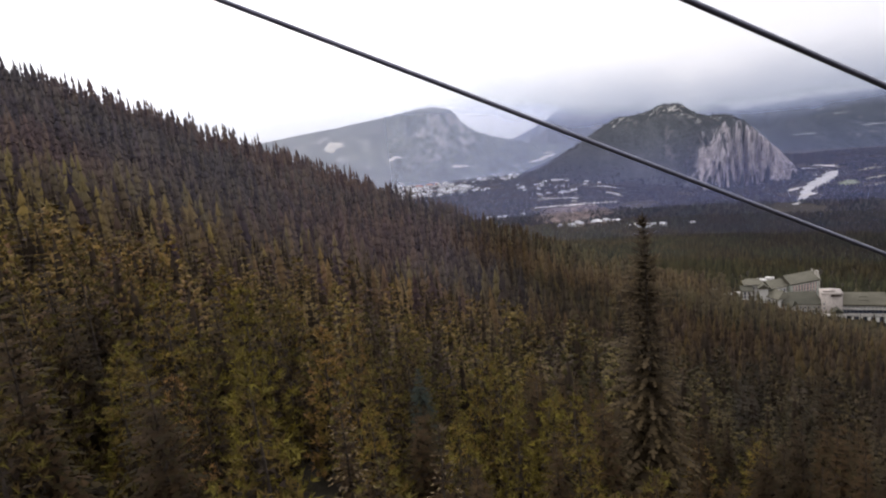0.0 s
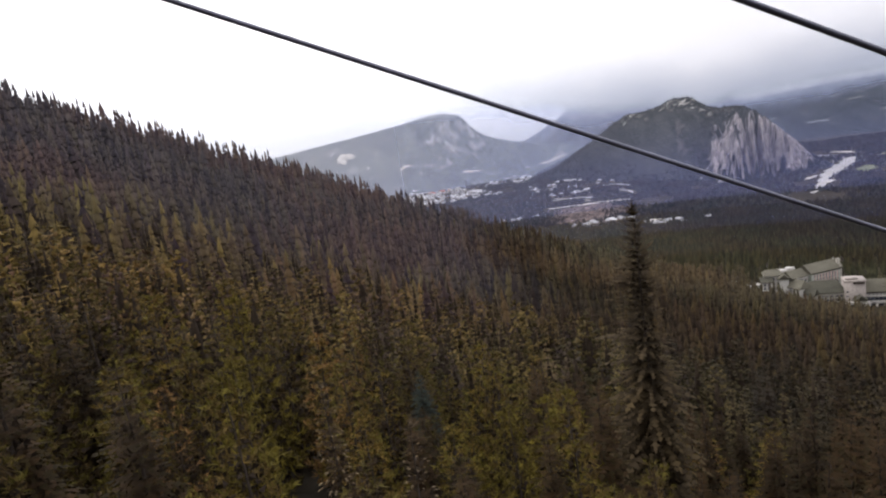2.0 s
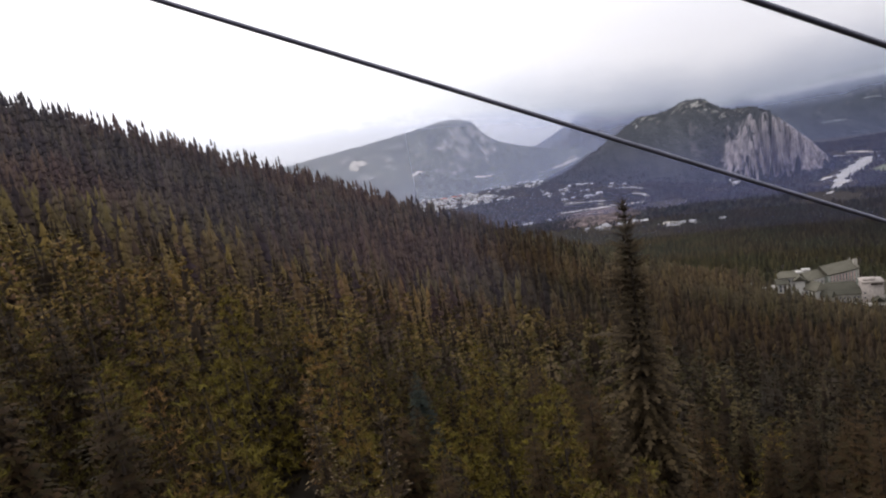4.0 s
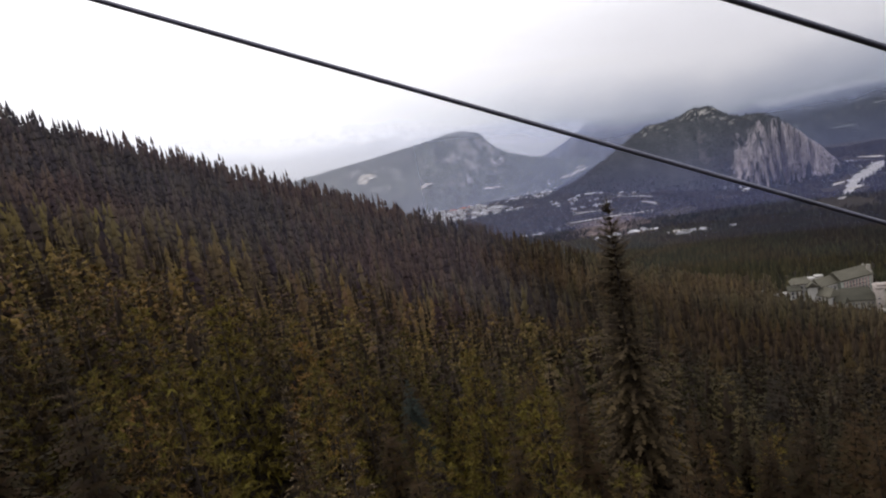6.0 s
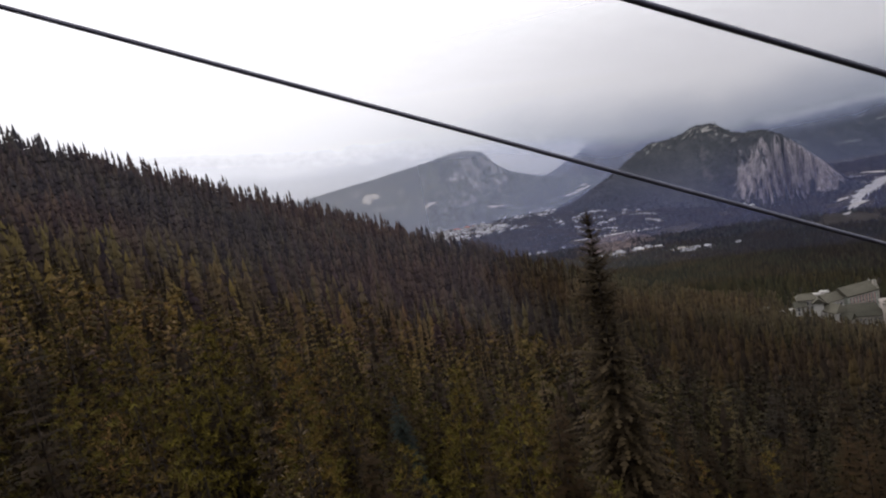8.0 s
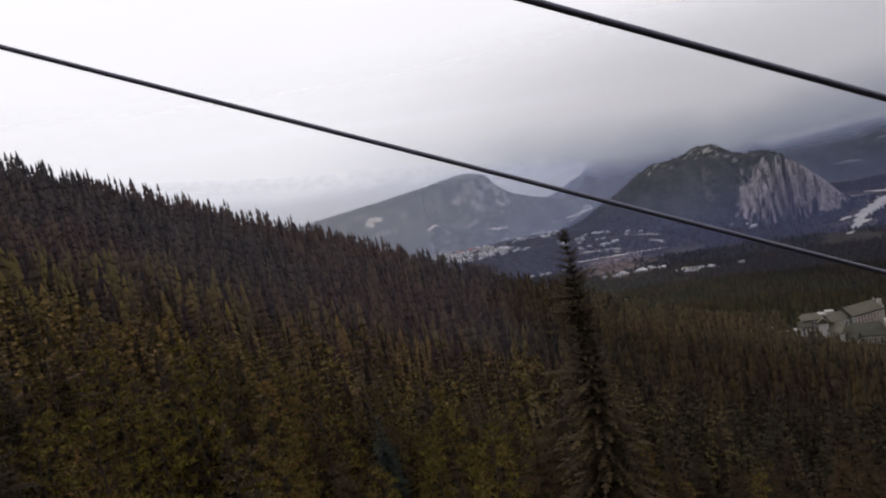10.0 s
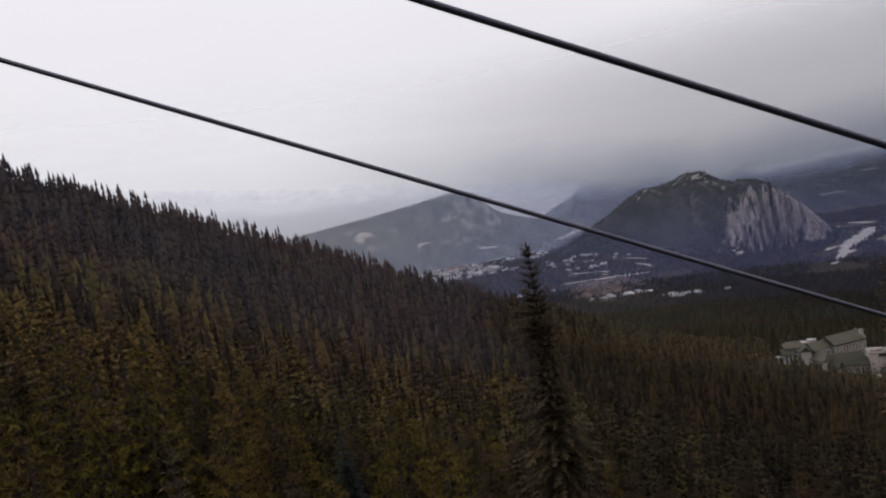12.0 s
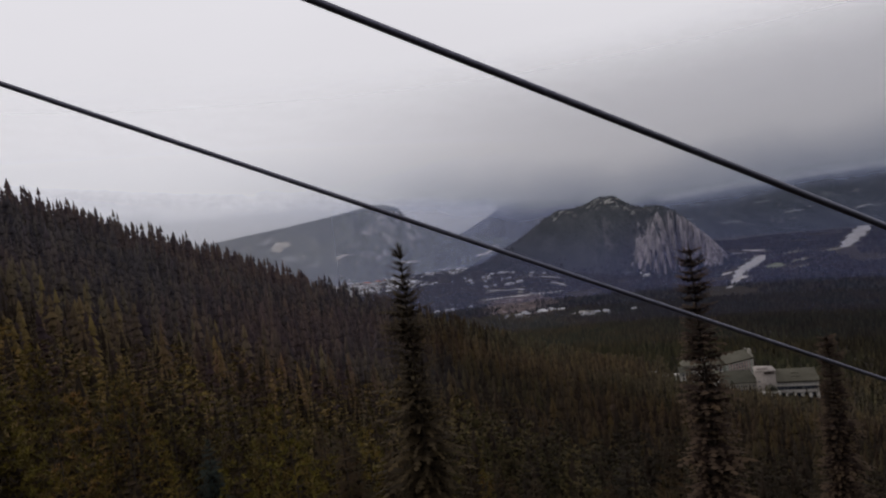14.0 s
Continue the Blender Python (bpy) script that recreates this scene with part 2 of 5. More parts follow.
def canopy(x, y):
    return 295.57 - 0.30855 * x - 0.30714 * y + 0.000242 * x * x - 0.000307 * x * y + 0.000368 * y * y


def ground_z(x, y):
    x, y = np.asarray(x, dtype=float), np.asarray(y, dtype=float)
    r = np.hypot(x, y)
    hill = canopy(np.clip(x, -600, 900), np.clip(y, -500, 900)) - TREE
    bench = 101 * (1 - smooth01(r, 560, 1750)) 
    w = smooth01(r, 500, 800)
    near = 1 - smooth01(r, 900, 1700)
    return hill * (1 - w) + bench * w + 1.2 * near * rough_field(x, y, 60.0, 3) * smooth01(r, 20, 60)


def build_ground():
    rings = np.concatenate([[0.5], np.geomspace(4, 4930, 190)])
    n = 256
    a = np.linspace(0, 2 * math.pi, n, endpoint=False)
    x, y = rings[:, None] * np.sin(a), rings[:, None] * np.cos(a)
    v = np.stack([x, y, ground_z(x, y)], -1).reshape(-1, 3)
    f = grid_faces(len(rings), n, True)
    m = grained("forest_floor", [(0.35, (0.014, 0.012, 0.009)), (0.55, (0.022, 0.018, 0.013)), (0.72, (0.034, 0.028, 0.020))], 0.012, 0.35, 0.95, 0.1, 0.6, 0.4)
    ob = new("ground", mesh_of("ground", v, f[:, ::-1], m, True))
    return tagged(ob, "forest floor of the mountainside and valley", "ground", kind="structure")


build_ground()


# ---- mountains ----
def rock_and_forest(name, rock_stops, wood_stops, limit, soft, scale, rock_scale, patch=0.0, crest=None, lie=None):
    """Forest on the gentler slopes, bare streaked rock where it is too steep for trees."""
    m, nt, p = base_material(name, 0.95, 0.1)
    geo = nt.nodes.new("ShaderNodeNewGeometry")
    sep = nt.nodes.new("ShaderNodeSeparateXYZ")
    nt.links.new(geo.outputs["Normal"], sep.inputs[0])
    wob = noise_node(nt, scale * 2.0, 5)
    add = nt.nodes.new("ShaderNodeMath")
    add.operation = "MULTIPLY_ADD"
    add.inputs[1].default_value = 0.25
    nt.links.new(wob.outputs[0], add.inputs[0])
    if lie:
        broad = nt.nodes.new("ShaderNodeAttribute")
        broad.attribute_name = lie
        nt.links.new(broad.outputs["Fac"], add.inputs[2])
    else:
        nt.links.new(sep.outputs["Z"], add.inputs[2])
    steep = nt.nodes.new("ShaderNodeMapRange")
    steep.inputs["From Min"].default_value, steep.inputs["From Max"].default_value = limit + 0.125 + soft, limit + 0.125 - soft
    nt.links.new(add.outputs[0], steep.inputs["Value"])
    streak = noise_node(nt, rock_scale, 6, stretch=(1, 1, 0.30), rough=0.74)
    rr = ramp_node(nt, rock_stops)
    nt.links.new(streak.outputs[0], rr.inputs[0])
    cleft = noise_node(nt, rock_scale * 0.42, 5, stretch=(1, 1, 0.30), rough=0.7)
    cr = ramp_node(nt, [(0.34, (0.42, 0.42, 0.46)), (0.42, (1.0, 1.0, 1.02)), (0.60, (1.45, 1.40, 1.38))])
    nt.links.new(cleft.outputs[0], cr.inputs[0])
    rock = mix_colors(nt, 1.0, rr.outputs[0], cr.outputs[0], "MULTIPLY")
    trees = noise_node(nt, scale * 14, 5, rough=0.7)
    tr = ramp_node(nt, wood_stops)
    nt.links.new(trees.outputs[0], tr.inputs[0])
    # stands run down the slope in lanes; pale ones also paint shafts of light
    lane = noise_node(nt, scale * 3.2, 5, stretch=(1, 0.22, 0.22), rough=0.65)
    lr = ramp_node(nt, [(0.36, (0.66, 0.68, 0.72)), (0.52, (1.0, 1.0, 1.0)), (0.66, (1.45, 1.43, 1.36))])
    nt.links.new(lane.outputs[0], lr.inputs[0])
    wood = mix_colors(nt, 1.0, tr.outputs[0], lr.outputs[0], "MULTIPLY")
    color = mix_colors(nt, steep.outputs[0], wood, rock)
    if patch:
        bare = noise_node(nt, scale * 5, 4, rough=0.65)
        br = ramp_node(nt, [(patch, (0, 0, 0)), (patch + 0.04, (1, 1, 1))])
        if crest:
            height = nt.nodes.new("ShaderNodeSeparateXYZ")
            nt.links.new(geo.outputs["Position"], height.inputs[0])
            up = nt.nodes.new("ShaderNodeMapRange")
            for k, val in (("From Min", crest[0]), ("From Max", crest[1]), ("To Min", 0.0), ("To Max", crest[2])):
                up.inputs[k].default_value = val
            nt.links.new(height.outputs["Z"], up.inputs["Value"])
            more = nt.nodes.new("ShaderNodeMath")
            nt.links.new(bare.outputs[0], more.inputs[0])
            nt.links.new(up.outputs[0], more.inputs[1])
            nt.links.new(more.outputs[0], br.inputs[0])
        else:
            nt.links.new(bare.outputs[0], br.inputs[0])
        color = mix_colors(nt, br.outputs[0], color, (0.27, 0.26, 0.245))
    nt.links.new(color, p.inputs["Base Color"])
    b = nt.nodes.new("ShaderNodeBump")
    b.inputs["Strength"].default_value, b.inputs["Distance"].default_value = 0.9, 6.0
    nt.links.new(trees.outputs[0], b.inputs["Height"])
    nt.links.new(b.outputs[0], p.inputs["Normal"])
    return m


class Ridge:
    """A mountain along a line: profile of heights over u (along it), with slopes towards -v and +v."""

    reach = 0.0

    def __init__(self, distance, azimuth, us, hs, front, back, seed, rough):
        a = radians(azimuth)
        self.cx, self.cy = distance * math.sin(a), distance * math.cos(a)
        self.a, self.us, self.hs, self.front, self.back, self.seed, self.rough = a, us, hs, front, back, seed, rough

    def local(self, x, y):
        dx, dy = x - self.cx, y - self.cy
        return dx * math.cos(self.a) - dy * math.sin(self.a), dx * math.sin(self.a) + dy * math.cos(self.a)

    def world(self, u, v):
        return self.cx + u * math.cos(self.a) + v * math.sin(self.a), self.cy - u * math.sin(self.a) + v * math.cos(self.a)

    def crest(self, u):
        h = 0
        for k in (-24, -8, 8, 24):
            h = h + np.interp(u + k, self.us, self.hs) / 4
        return h

    def height(self, u, v):
        h = self.crest(u)
        rise = np.where(v < 0, smooth01(v, -self.front, 0) * 0.55 + 0.45 * np.clip(1 + v / self.front, 0, 1), 1 - smooth01(v, 0, self.back))
        away = smooth01(np.abs(v), 0, 160)
        gully = rough_field(u, 0.35 * v, 190, self.seed + 1, 4)
        return h * rise * (1 + self.rough * away * (0.5 * rough_field(u, v, 260, self.seed, 5) + gully) + 0.006 * rough_field(u, v, 40, self.seed + 2, 2)) - 3

    def cover(self, u, lie):
        return lie

    def build(self, name, nu, nv, material, label):
        u = np.linspace(self.us[0], self.us[-1], nu)
        v = np.linspace(-self.front, self.back + self.reach, nv)
        U, V = np.meshgrid(u, v, indexing="ij")
        x, y = self.world(U, V)
        z = self.height(U, V)
        pts = np.stack([x, y, z], -1).reshape(-1, 3)
        ob = new(name, mesh_of(name, pts, grid_faces(nu, nv), material, True))
        # broad lie of the slope (1 level, 0 upright), which decides where trees can stand
        rise = [np.mean([self.height(U + a + k, V + b + k) - self.height(U - a + k, V - b + k) for k in (-18, 0, 18)], 0) / 60 for a, b in ((30, 0), (0, 30))]
        lie = ob.data.attributes.new("lie", "FLOAT", "POINT")
        lie.data.foreach_set("value", self.cover(U, 1 / np.sqrt(1 + rise[0] ** 2 + rise[1] ** 2)).ravel().astype(np.float32))
        return tagged(ob, label, "mountain", kind="structure")


class CliffMountain(Ridge):
    """The forested hill whose valley side breaks off in a pale rock face."""

    reach = 780.0

    def cover(self, u, lie):
        # the left shoulder is wooded however steep it is
        return np.maximum(lie, 0.9 * (1 - smooth01(u, -90, -40)))

    def height(self, u, v):
        # the long left shoulder bends away from the valley
        bend = 40 * np.logaddexp(0, -(u - 10) / 40.0)
        v = v - 0.85 * bend
        wide = 740 - 250 * smooth01(-u, -40, 260)
        h = self.crest(u)
        slope = smooth01(v, -wide, 30) * 0.6 + 0.4 * np.clip((v + wide) / (wide + 30), 0, 1)
        ribs = 66 * np.abs(rough_field(u * 1.0, v * 0.05, 74, 8, 4)) + 28 * rough_field(u, v * 0.6, 26, 9, 3)
        edge = -640 + ribs + 0.35 * np.abs(u - 160)
        share = 0.94 * np.clip((u + 62 - 100 * smooth01(v, -640, -470) + 44 * rough_field(u, v, 70, 14, 3)) / 150, 0, 1)
        foot = -600 + 0.35 * np.abs(u - 160)
        upper = 0.5 * smooth01(v, foot, 20) + 0.5 * np.clip((v - foot) / (20 - foot), 0, 1)
        low = smooth01(u, -420, 0)
        face = share * smooth01(v, edge, edge + 165) + (1 - share) * (upper * low + slope * (1 - low))
        rise = np.where(v > 30, 1 - smooth01(v, 30, self.back), np.clip(face, 0, 1))
        return h * rise * (1 + self.rough * rough_field(u, v, 200, self.seed, 5)) - 3


ROCK = [(0.34, (0.0444, 0.0406, 0.0468)), (0.44, (0.1267, 0.1172, 0.1271)), (0.54, (0.1837, 0.1679, 0.1806)), (0.66, (0.2788, 0.2598, 0.2742))]
cliff_mountain = CliffMountain(2900, 21, [-930, -730, -541, -420, -310, -222, -152, -108, -40, -11, 20, 45, 75, 105, 147, 192, 215, 237, 268, 299, 328, 342, 360, 390, 430],
                               [0, 60, 145, 218, 276, 275, 286, 314, 304, 303, 276, 261, 251, 244, 239, 233, 220, 197, 157, 126, 104, 80, 36, 22, 0], 740, 320, 5, 0.03)
# the forest colours carry some bluish haze
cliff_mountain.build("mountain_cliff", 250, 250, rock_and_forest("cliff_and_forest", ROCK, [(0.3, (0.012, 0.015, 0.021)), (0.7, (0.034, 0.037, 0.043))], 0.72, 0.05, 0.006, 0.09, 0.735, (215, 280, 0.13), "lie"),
                     "forested mountain with a pale grey limestone cliff")
far_mountain = Ridge(4250, -1, [-2400, -1800, -1206, -920, -620, -235, -60, 30, 147, 198, 290, 397, 620, 966, 1440, 1700],
                     [150, 280, 338, 366, 392, 434, 463, 462, 426, 345, 270, 229, 161, 110, 60, 0], 720, 180, 21, 0.12)
far_mountain.build("mountain_far", 240, 90, rock_and_forest("far_forest", [(0.3, (0.10, 0.10, 0.10)), (0.7, (0.26, 0.25, 0.24))], [(0.36, (0.014, 0.018, 0.018)), (0.48, (0.042, 0.050, 0.046)), (0.62, (0.13, 0.138, 0.115))], 0.66, 0.06, 0.0034, 0.02, 0.63),
                   "long forested mountain fading in the mist")
cloud_mountain = Ridge(4620, 14, [-1300, -900, -600, -380, -220, -60, 260, 480, 900, 1300], [60, 120, 190, 290, 400, 540, 560, 420, 230, 60], 560, 180, 33, 0.10)
cloud_mountain.build("mountain_in_cloud", 160, 60, rock_and_forest("misty_rock", [(0.3, (0.045, 0.045, 0.05)), (0.7, (0.10, 0.10, 0.10))], [(0.3, (0.018, 0.02, 0.02)), (0.7, (0.04, 0.042, 0.038))], 0.70, 0.12, 0.004, 0.015),
                     "steep rock mountain half hidden in low cloud")
right_range = Ridge(4560, 38, [-1250, -1000, -700, -300, 200, 700, 1300, 2000], [180, 235, 258, 270, 285, 300, 310, 250], 900, 240, 41, 0.06)
# the blue of distance is mixed into this forest's colour
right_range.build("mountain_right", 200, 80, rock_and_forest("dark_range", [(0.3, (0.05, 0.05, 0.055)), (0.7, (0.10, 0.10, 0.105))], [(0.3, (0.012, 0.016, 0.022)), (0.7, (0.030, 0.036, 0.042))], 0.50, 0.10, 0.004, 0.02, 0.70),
                  "dark forested range under the cloud")


# ---- mist and low cloud: thin sheets hung across the valley ----
def mist_material(name, low, low_far, high, base, depth, fade, tilt, puff, tone, shine=0.0):
    """Alpha grows with height from low to high round an uneven cloud base, and thins out again above."""
    m = bpy.data.materials.new(name)
    m.use_nodes = True
    nt = m.node_tree
    nt.nodes.clear()
    N, L = nt.nodes.new, nt.links.new
    out, mix, clear, veil = N("ShaderNodeOutputMaterial"), N("ShaderNodeMixShader"), N("ShaderNodeBsdfTransparent"), N("ShaderNodeMixShader")
    d, t = N("ShaderNodeBsdfDiffuse"), N("ShaderNodeBsdfTranslucent")
    d.inputs[0].default_value, t.inputs[0].default_value = (*tone, 1), (*tone, 1)
    veil.inputs[0].default_value = 0.5
    L(d.outputs[0], veil.inputs[1])
    L(t.outputs[0], veil.inputs[2])
    co, sep = N("ShaderNodeTexCoord"), N("ShaderNodeSeparateXYZ")
    L(co.outputs["Object"], sep.inputs[0])
    nz = noise_node(nt, 0.0022, 5, stretch=(1, 1, 1.6))

    def math_node(op, a, b, c=None):
        n = N("ShaderNodeMath")
        n.operation = op
        for i, v in enumerate((a, b, c)):
            if v is None:
                continue
            if isinstance(v, (int, float)):
                n.inputs[i].default_value = v
            else:
                L(v, n.inputs[i])
        return n.outputs[0]

    lean = math_node("MULTIPLY", math_node("MINIMUM", sep.outputs["X"], 1300.0), tilt)
    lean = math_node("ADD", lean, math_node("MULTIPLY", math_node("MAXIMUM", math_node("SUBTRACT", sep.outputs["X"], 1100.0), 0.0), -0.20 * tilt))
    z = math_node("ADD", sep.outputs["Z"], lean)
    z = math_node("ADD", z, math_node("MULTIPLY", math_node("SUBTRACT", nz.outputs[0], 0.5), puff))

    def step(a, b, ya, yb):
        n = N("ShaderNodeMapRange")
        n.interpolation_type = "SMOOTHSTEP"
        for k, v in (("From Min", a), ("From Max", b), ("To Min", ya), ("To Max", yb)):
            n.inputs[k].default_value = v
        return n

    up, thin, across = step(base, base + depth, low, high), step(fade[0], fade[1], 1.0, 0.0), step(800, 1900, low, low_far)
    L(sep.outputs["X"], across.inputs["Value"])
    L(across.outputs[0], up.inputs["To Min"])
    L(z, up.inputs["Value"])
    L(sep.outputs["Z"], thin.inputs["Value"])
    # thin haze is bluish, thick cloud white to grey
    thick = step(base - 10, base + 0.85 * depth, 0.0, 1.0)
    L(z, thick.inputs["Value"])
    sun_side = step(-1300, 1300, 1.0, 0.0)
    L(sep.outputs["X"], sun_side.inputs["Value"])
    # the hidden sun's light is put into the colour: white towards it, grey opposite
    body = mix_colors(nt, sun_side.outputs[0], (0.44, 0.49, 0.60), (0.93, 0.94, 0.97))
    # paler with height, as if the cloud top caught light
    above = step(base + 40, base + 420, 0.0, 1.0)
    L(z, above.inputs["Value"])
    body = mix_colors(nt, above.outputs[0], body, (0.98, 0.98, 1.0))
    haze = mix_colors(nt, sun_side.outputs[0], tone, tuple(0.35 * c + 0.50 for c in tone))
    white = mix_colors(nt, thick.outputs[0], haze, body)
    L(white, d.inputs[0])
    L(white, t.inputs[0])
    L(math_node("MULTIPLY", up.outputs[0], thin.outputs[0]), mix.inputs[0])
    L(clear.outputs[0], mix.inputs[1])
    # thick cloud is given a glow of its own on the sun's side, to look backlit
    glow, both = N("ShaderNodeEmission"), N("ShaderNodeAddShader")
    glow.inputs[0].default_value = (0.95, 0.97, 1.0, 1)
    L(math_node("MULTIPLY", math_node("MULTIPLY", thick.outputs[0], sun_side.outputs[0]), shine), glow.inputs[1])
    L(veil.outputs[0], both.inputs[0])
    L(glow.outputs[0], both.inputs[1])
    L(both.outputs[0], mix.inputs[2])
    L(mix.outputs[0], out.inputs[0])
    return m


def mist_sheet(name, radius, z0, z1, material, label):
    a = np.radians(np.linspace(-60, 75, 97))
    z = z0 + (z1 - z0) * np.linspace(0, 1, 12) ** 2
    A, Z = np.meshgrid(a, z, indexing="ij")
    v = np.stack([radius * np.sin(A), radius * np.cos(A), Z], -1).reshape(-1, 3)
    ob = new(name, mesh_of(name, v, grid_faces(97, 12), material, True))
    return tagged(ob, label, "cloud", kind="structure")


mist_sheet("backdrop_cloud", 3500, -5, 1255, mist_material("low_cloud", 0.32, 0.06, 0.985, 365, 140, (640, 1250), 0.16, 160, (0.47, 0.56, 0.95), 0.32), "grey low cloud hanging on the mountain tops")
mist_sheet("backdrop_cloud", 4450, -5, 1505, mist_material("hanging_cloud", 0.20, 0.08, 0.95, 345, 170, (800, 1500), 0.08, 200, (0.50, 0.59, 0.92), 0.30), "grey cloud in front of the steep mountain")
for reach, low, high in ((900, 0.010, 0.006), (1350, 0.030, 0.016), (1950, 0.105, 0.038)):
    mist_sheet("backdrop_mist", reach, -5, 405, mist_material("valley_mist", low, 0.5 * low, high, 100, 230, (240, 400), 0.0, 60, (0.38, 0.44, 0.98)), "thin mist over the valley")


def slope_patch(ridge, u, v, lu, lv, material, label, name="rock_scar"):
    """A bare patch lying on a mountain's slope, ragged at its rim."""
    a, r = np.linspace(0, 2 * math.pi, 28, endpoint=False), np.linspace(0.02, 1, 6)
    R, A = np.meshgrid(r, a, indexing="ij")
    wob = 1 + 0.22 * np.sin(3 * A + u) + 0.14 * np.sin(7 * A + v)
    U, V = u + lu / 2 * R * np.cos(A) * wob, v + lv / 2 * R * np.sin(A) * wob
    x, y = ridge.world(U, V)
    z = ridge.height(U, V) + 2.5
    ob = new(name, mesh_of(name, np.stack([x, y, z], -1).reshape(-1, 3), grid_faces(6, 28, True), material, True))
    tagged(ob, label, "rock", kind="structure")


M["scar"] = grained("pale_scar", [(0.3, (0.34, 0.31, 0.27)), (0.7, (0.50, 0.46, 0.40))], 0.02, 0.2, 0.95, 0.1, 0.3, 0.5)
M["scree"] = grained("grey_scree", [(0.3, (0.16, 0.16, 0.16)), (0.7, (0.26, 0.26, 0.25))], 0.02, 0.2, 0.95, 0.1, 0.3, 0.5)
M["thin_scree"] = grained("half_grown_scree", [(0.3, (0.125, 0.123, 0.122)), (0.7, (0.215, 0.210, 0.208))], 0.03, 0.2, 0.95, 0.1, 0.3, 0.5)
slope_patch(far_mountain, -640, -265, 120, 90, M["scar"], "pale quarry scar on the forested mountain")
slope_patch(far_mountain, -570, -395, 120, 26, M["scree"], "grey scree on the forested mountain")
for u, v, lu, lv in ((40, -230, 16, 300), (75, -330, 22, 160), (10, -160, 12, 180), (235, -150, 16, 260), (20, -470, 40, 60), (-430, -480, 90, 26), (-320, -600, 130, 24)):
    slope_patch(far_mountain, u, v, lu, lv, M["thin_scree"], "grey scree on the forested mountain")
for u, v, lu, lv in ((-900, -560, 70, 20), (-840, -500, 110, 16), (-780, -300, 60, 18), (-560, -620, 120, 18), (-420, -380, 70, 16), (-250, -560, 100, 16), (-80, -350, 60, 16), (90, -600, 110, 18), (260, -420, 60, 16)):
    slope_patch(right_range, u, v, lu, 0.7 * lv, M["scree"], "pale clearing on the dark range")
rng = np.random.RandomState(58)
for _ in range(84):
    u = -330 + 560 * rng.rand()
    v = 34 * math.log(1 + math.exp(-(u - 10) / 40.0)) - 14 - 75 * rng.rand() ** 1.6 - (20 if u > -30 else 0)
    slope_patch(cliff_mountain, u, v, 5 + 18 * rng.rand() ** 2, 4 + 10 * rng.rand(), M["thin_scree"], "pale rock ledge under the crest")
rng = np.random.RandomState(57)
for _ in range(16):
    slope_patch(right_range, -950 + 1500 * rng.rand(), -700 + 420 * rng.rand(), 14 + 24 * rng.rand(), 5 + 12 * rng.rand(), M["thin_scree"], "small pale clearing on the dark range")


def slope_strip(ridge, pts, width, material, label):
    """A cleared strip that climbs a slope, uneven in width."""
    pts = np.array(pts, dtype=float)
    t = np.linspace(0, len(pts) - 1, 10 * len(pts))
    u, v = np.interp(t, range(len(pts)), pts[:, 0]), np.interp(t, range(len(pts)), pts[:, 1])
    w = width * (1 + 0.3 * np.sin(7 * t) + 0.2 * np.sin(15 * t)) * np.minimum(1, 0.3 + 3 * np.minimum(t, t[-1] - t))
    U, V = np.stack([u, u], 1), np.stack([v - w / 2, v + w / 2], 1)
    x, y = ridge.world(U, V)
    z = ridge.height(U, V) + 3.0
    tagged(new("clearing", mesh_of("clearing", np.stack([x, y, z], -1).reshape(-1, 3), grid_faces(len(t), 2), material, True)), label, "clearing", kind="structure")


for line, width in (([(565, -462), (662, -404), (755, -326)], 30), ([(690, -306), (760, -290)], 18), ([(93, -551), (195, -535)], 22), ([(-300, -470), (-210, -440)], 20)):
    slope_strip(far_mountain, line, width, M["scar"], "pale cleared strip at the mountain foot")


# ---- conifers ----
def leaf_mesh(c, d, side, length, width):
    """One slim triangle a twig: base across side, tip along d."""
    a, b, tip = c - side * width[:, None] / 2, c + side * width[:, None] / 2, c + d * length[:, None]
    v = np.stack([a, b, tip], 1).reshape(-1, 3)
    return v, np.arange(len(v)).reshape(-1, 3)


def unit(v):
    return v / np.maximum(np.linalg.norm(v, axis=1, keepdims=True), 1e-6)


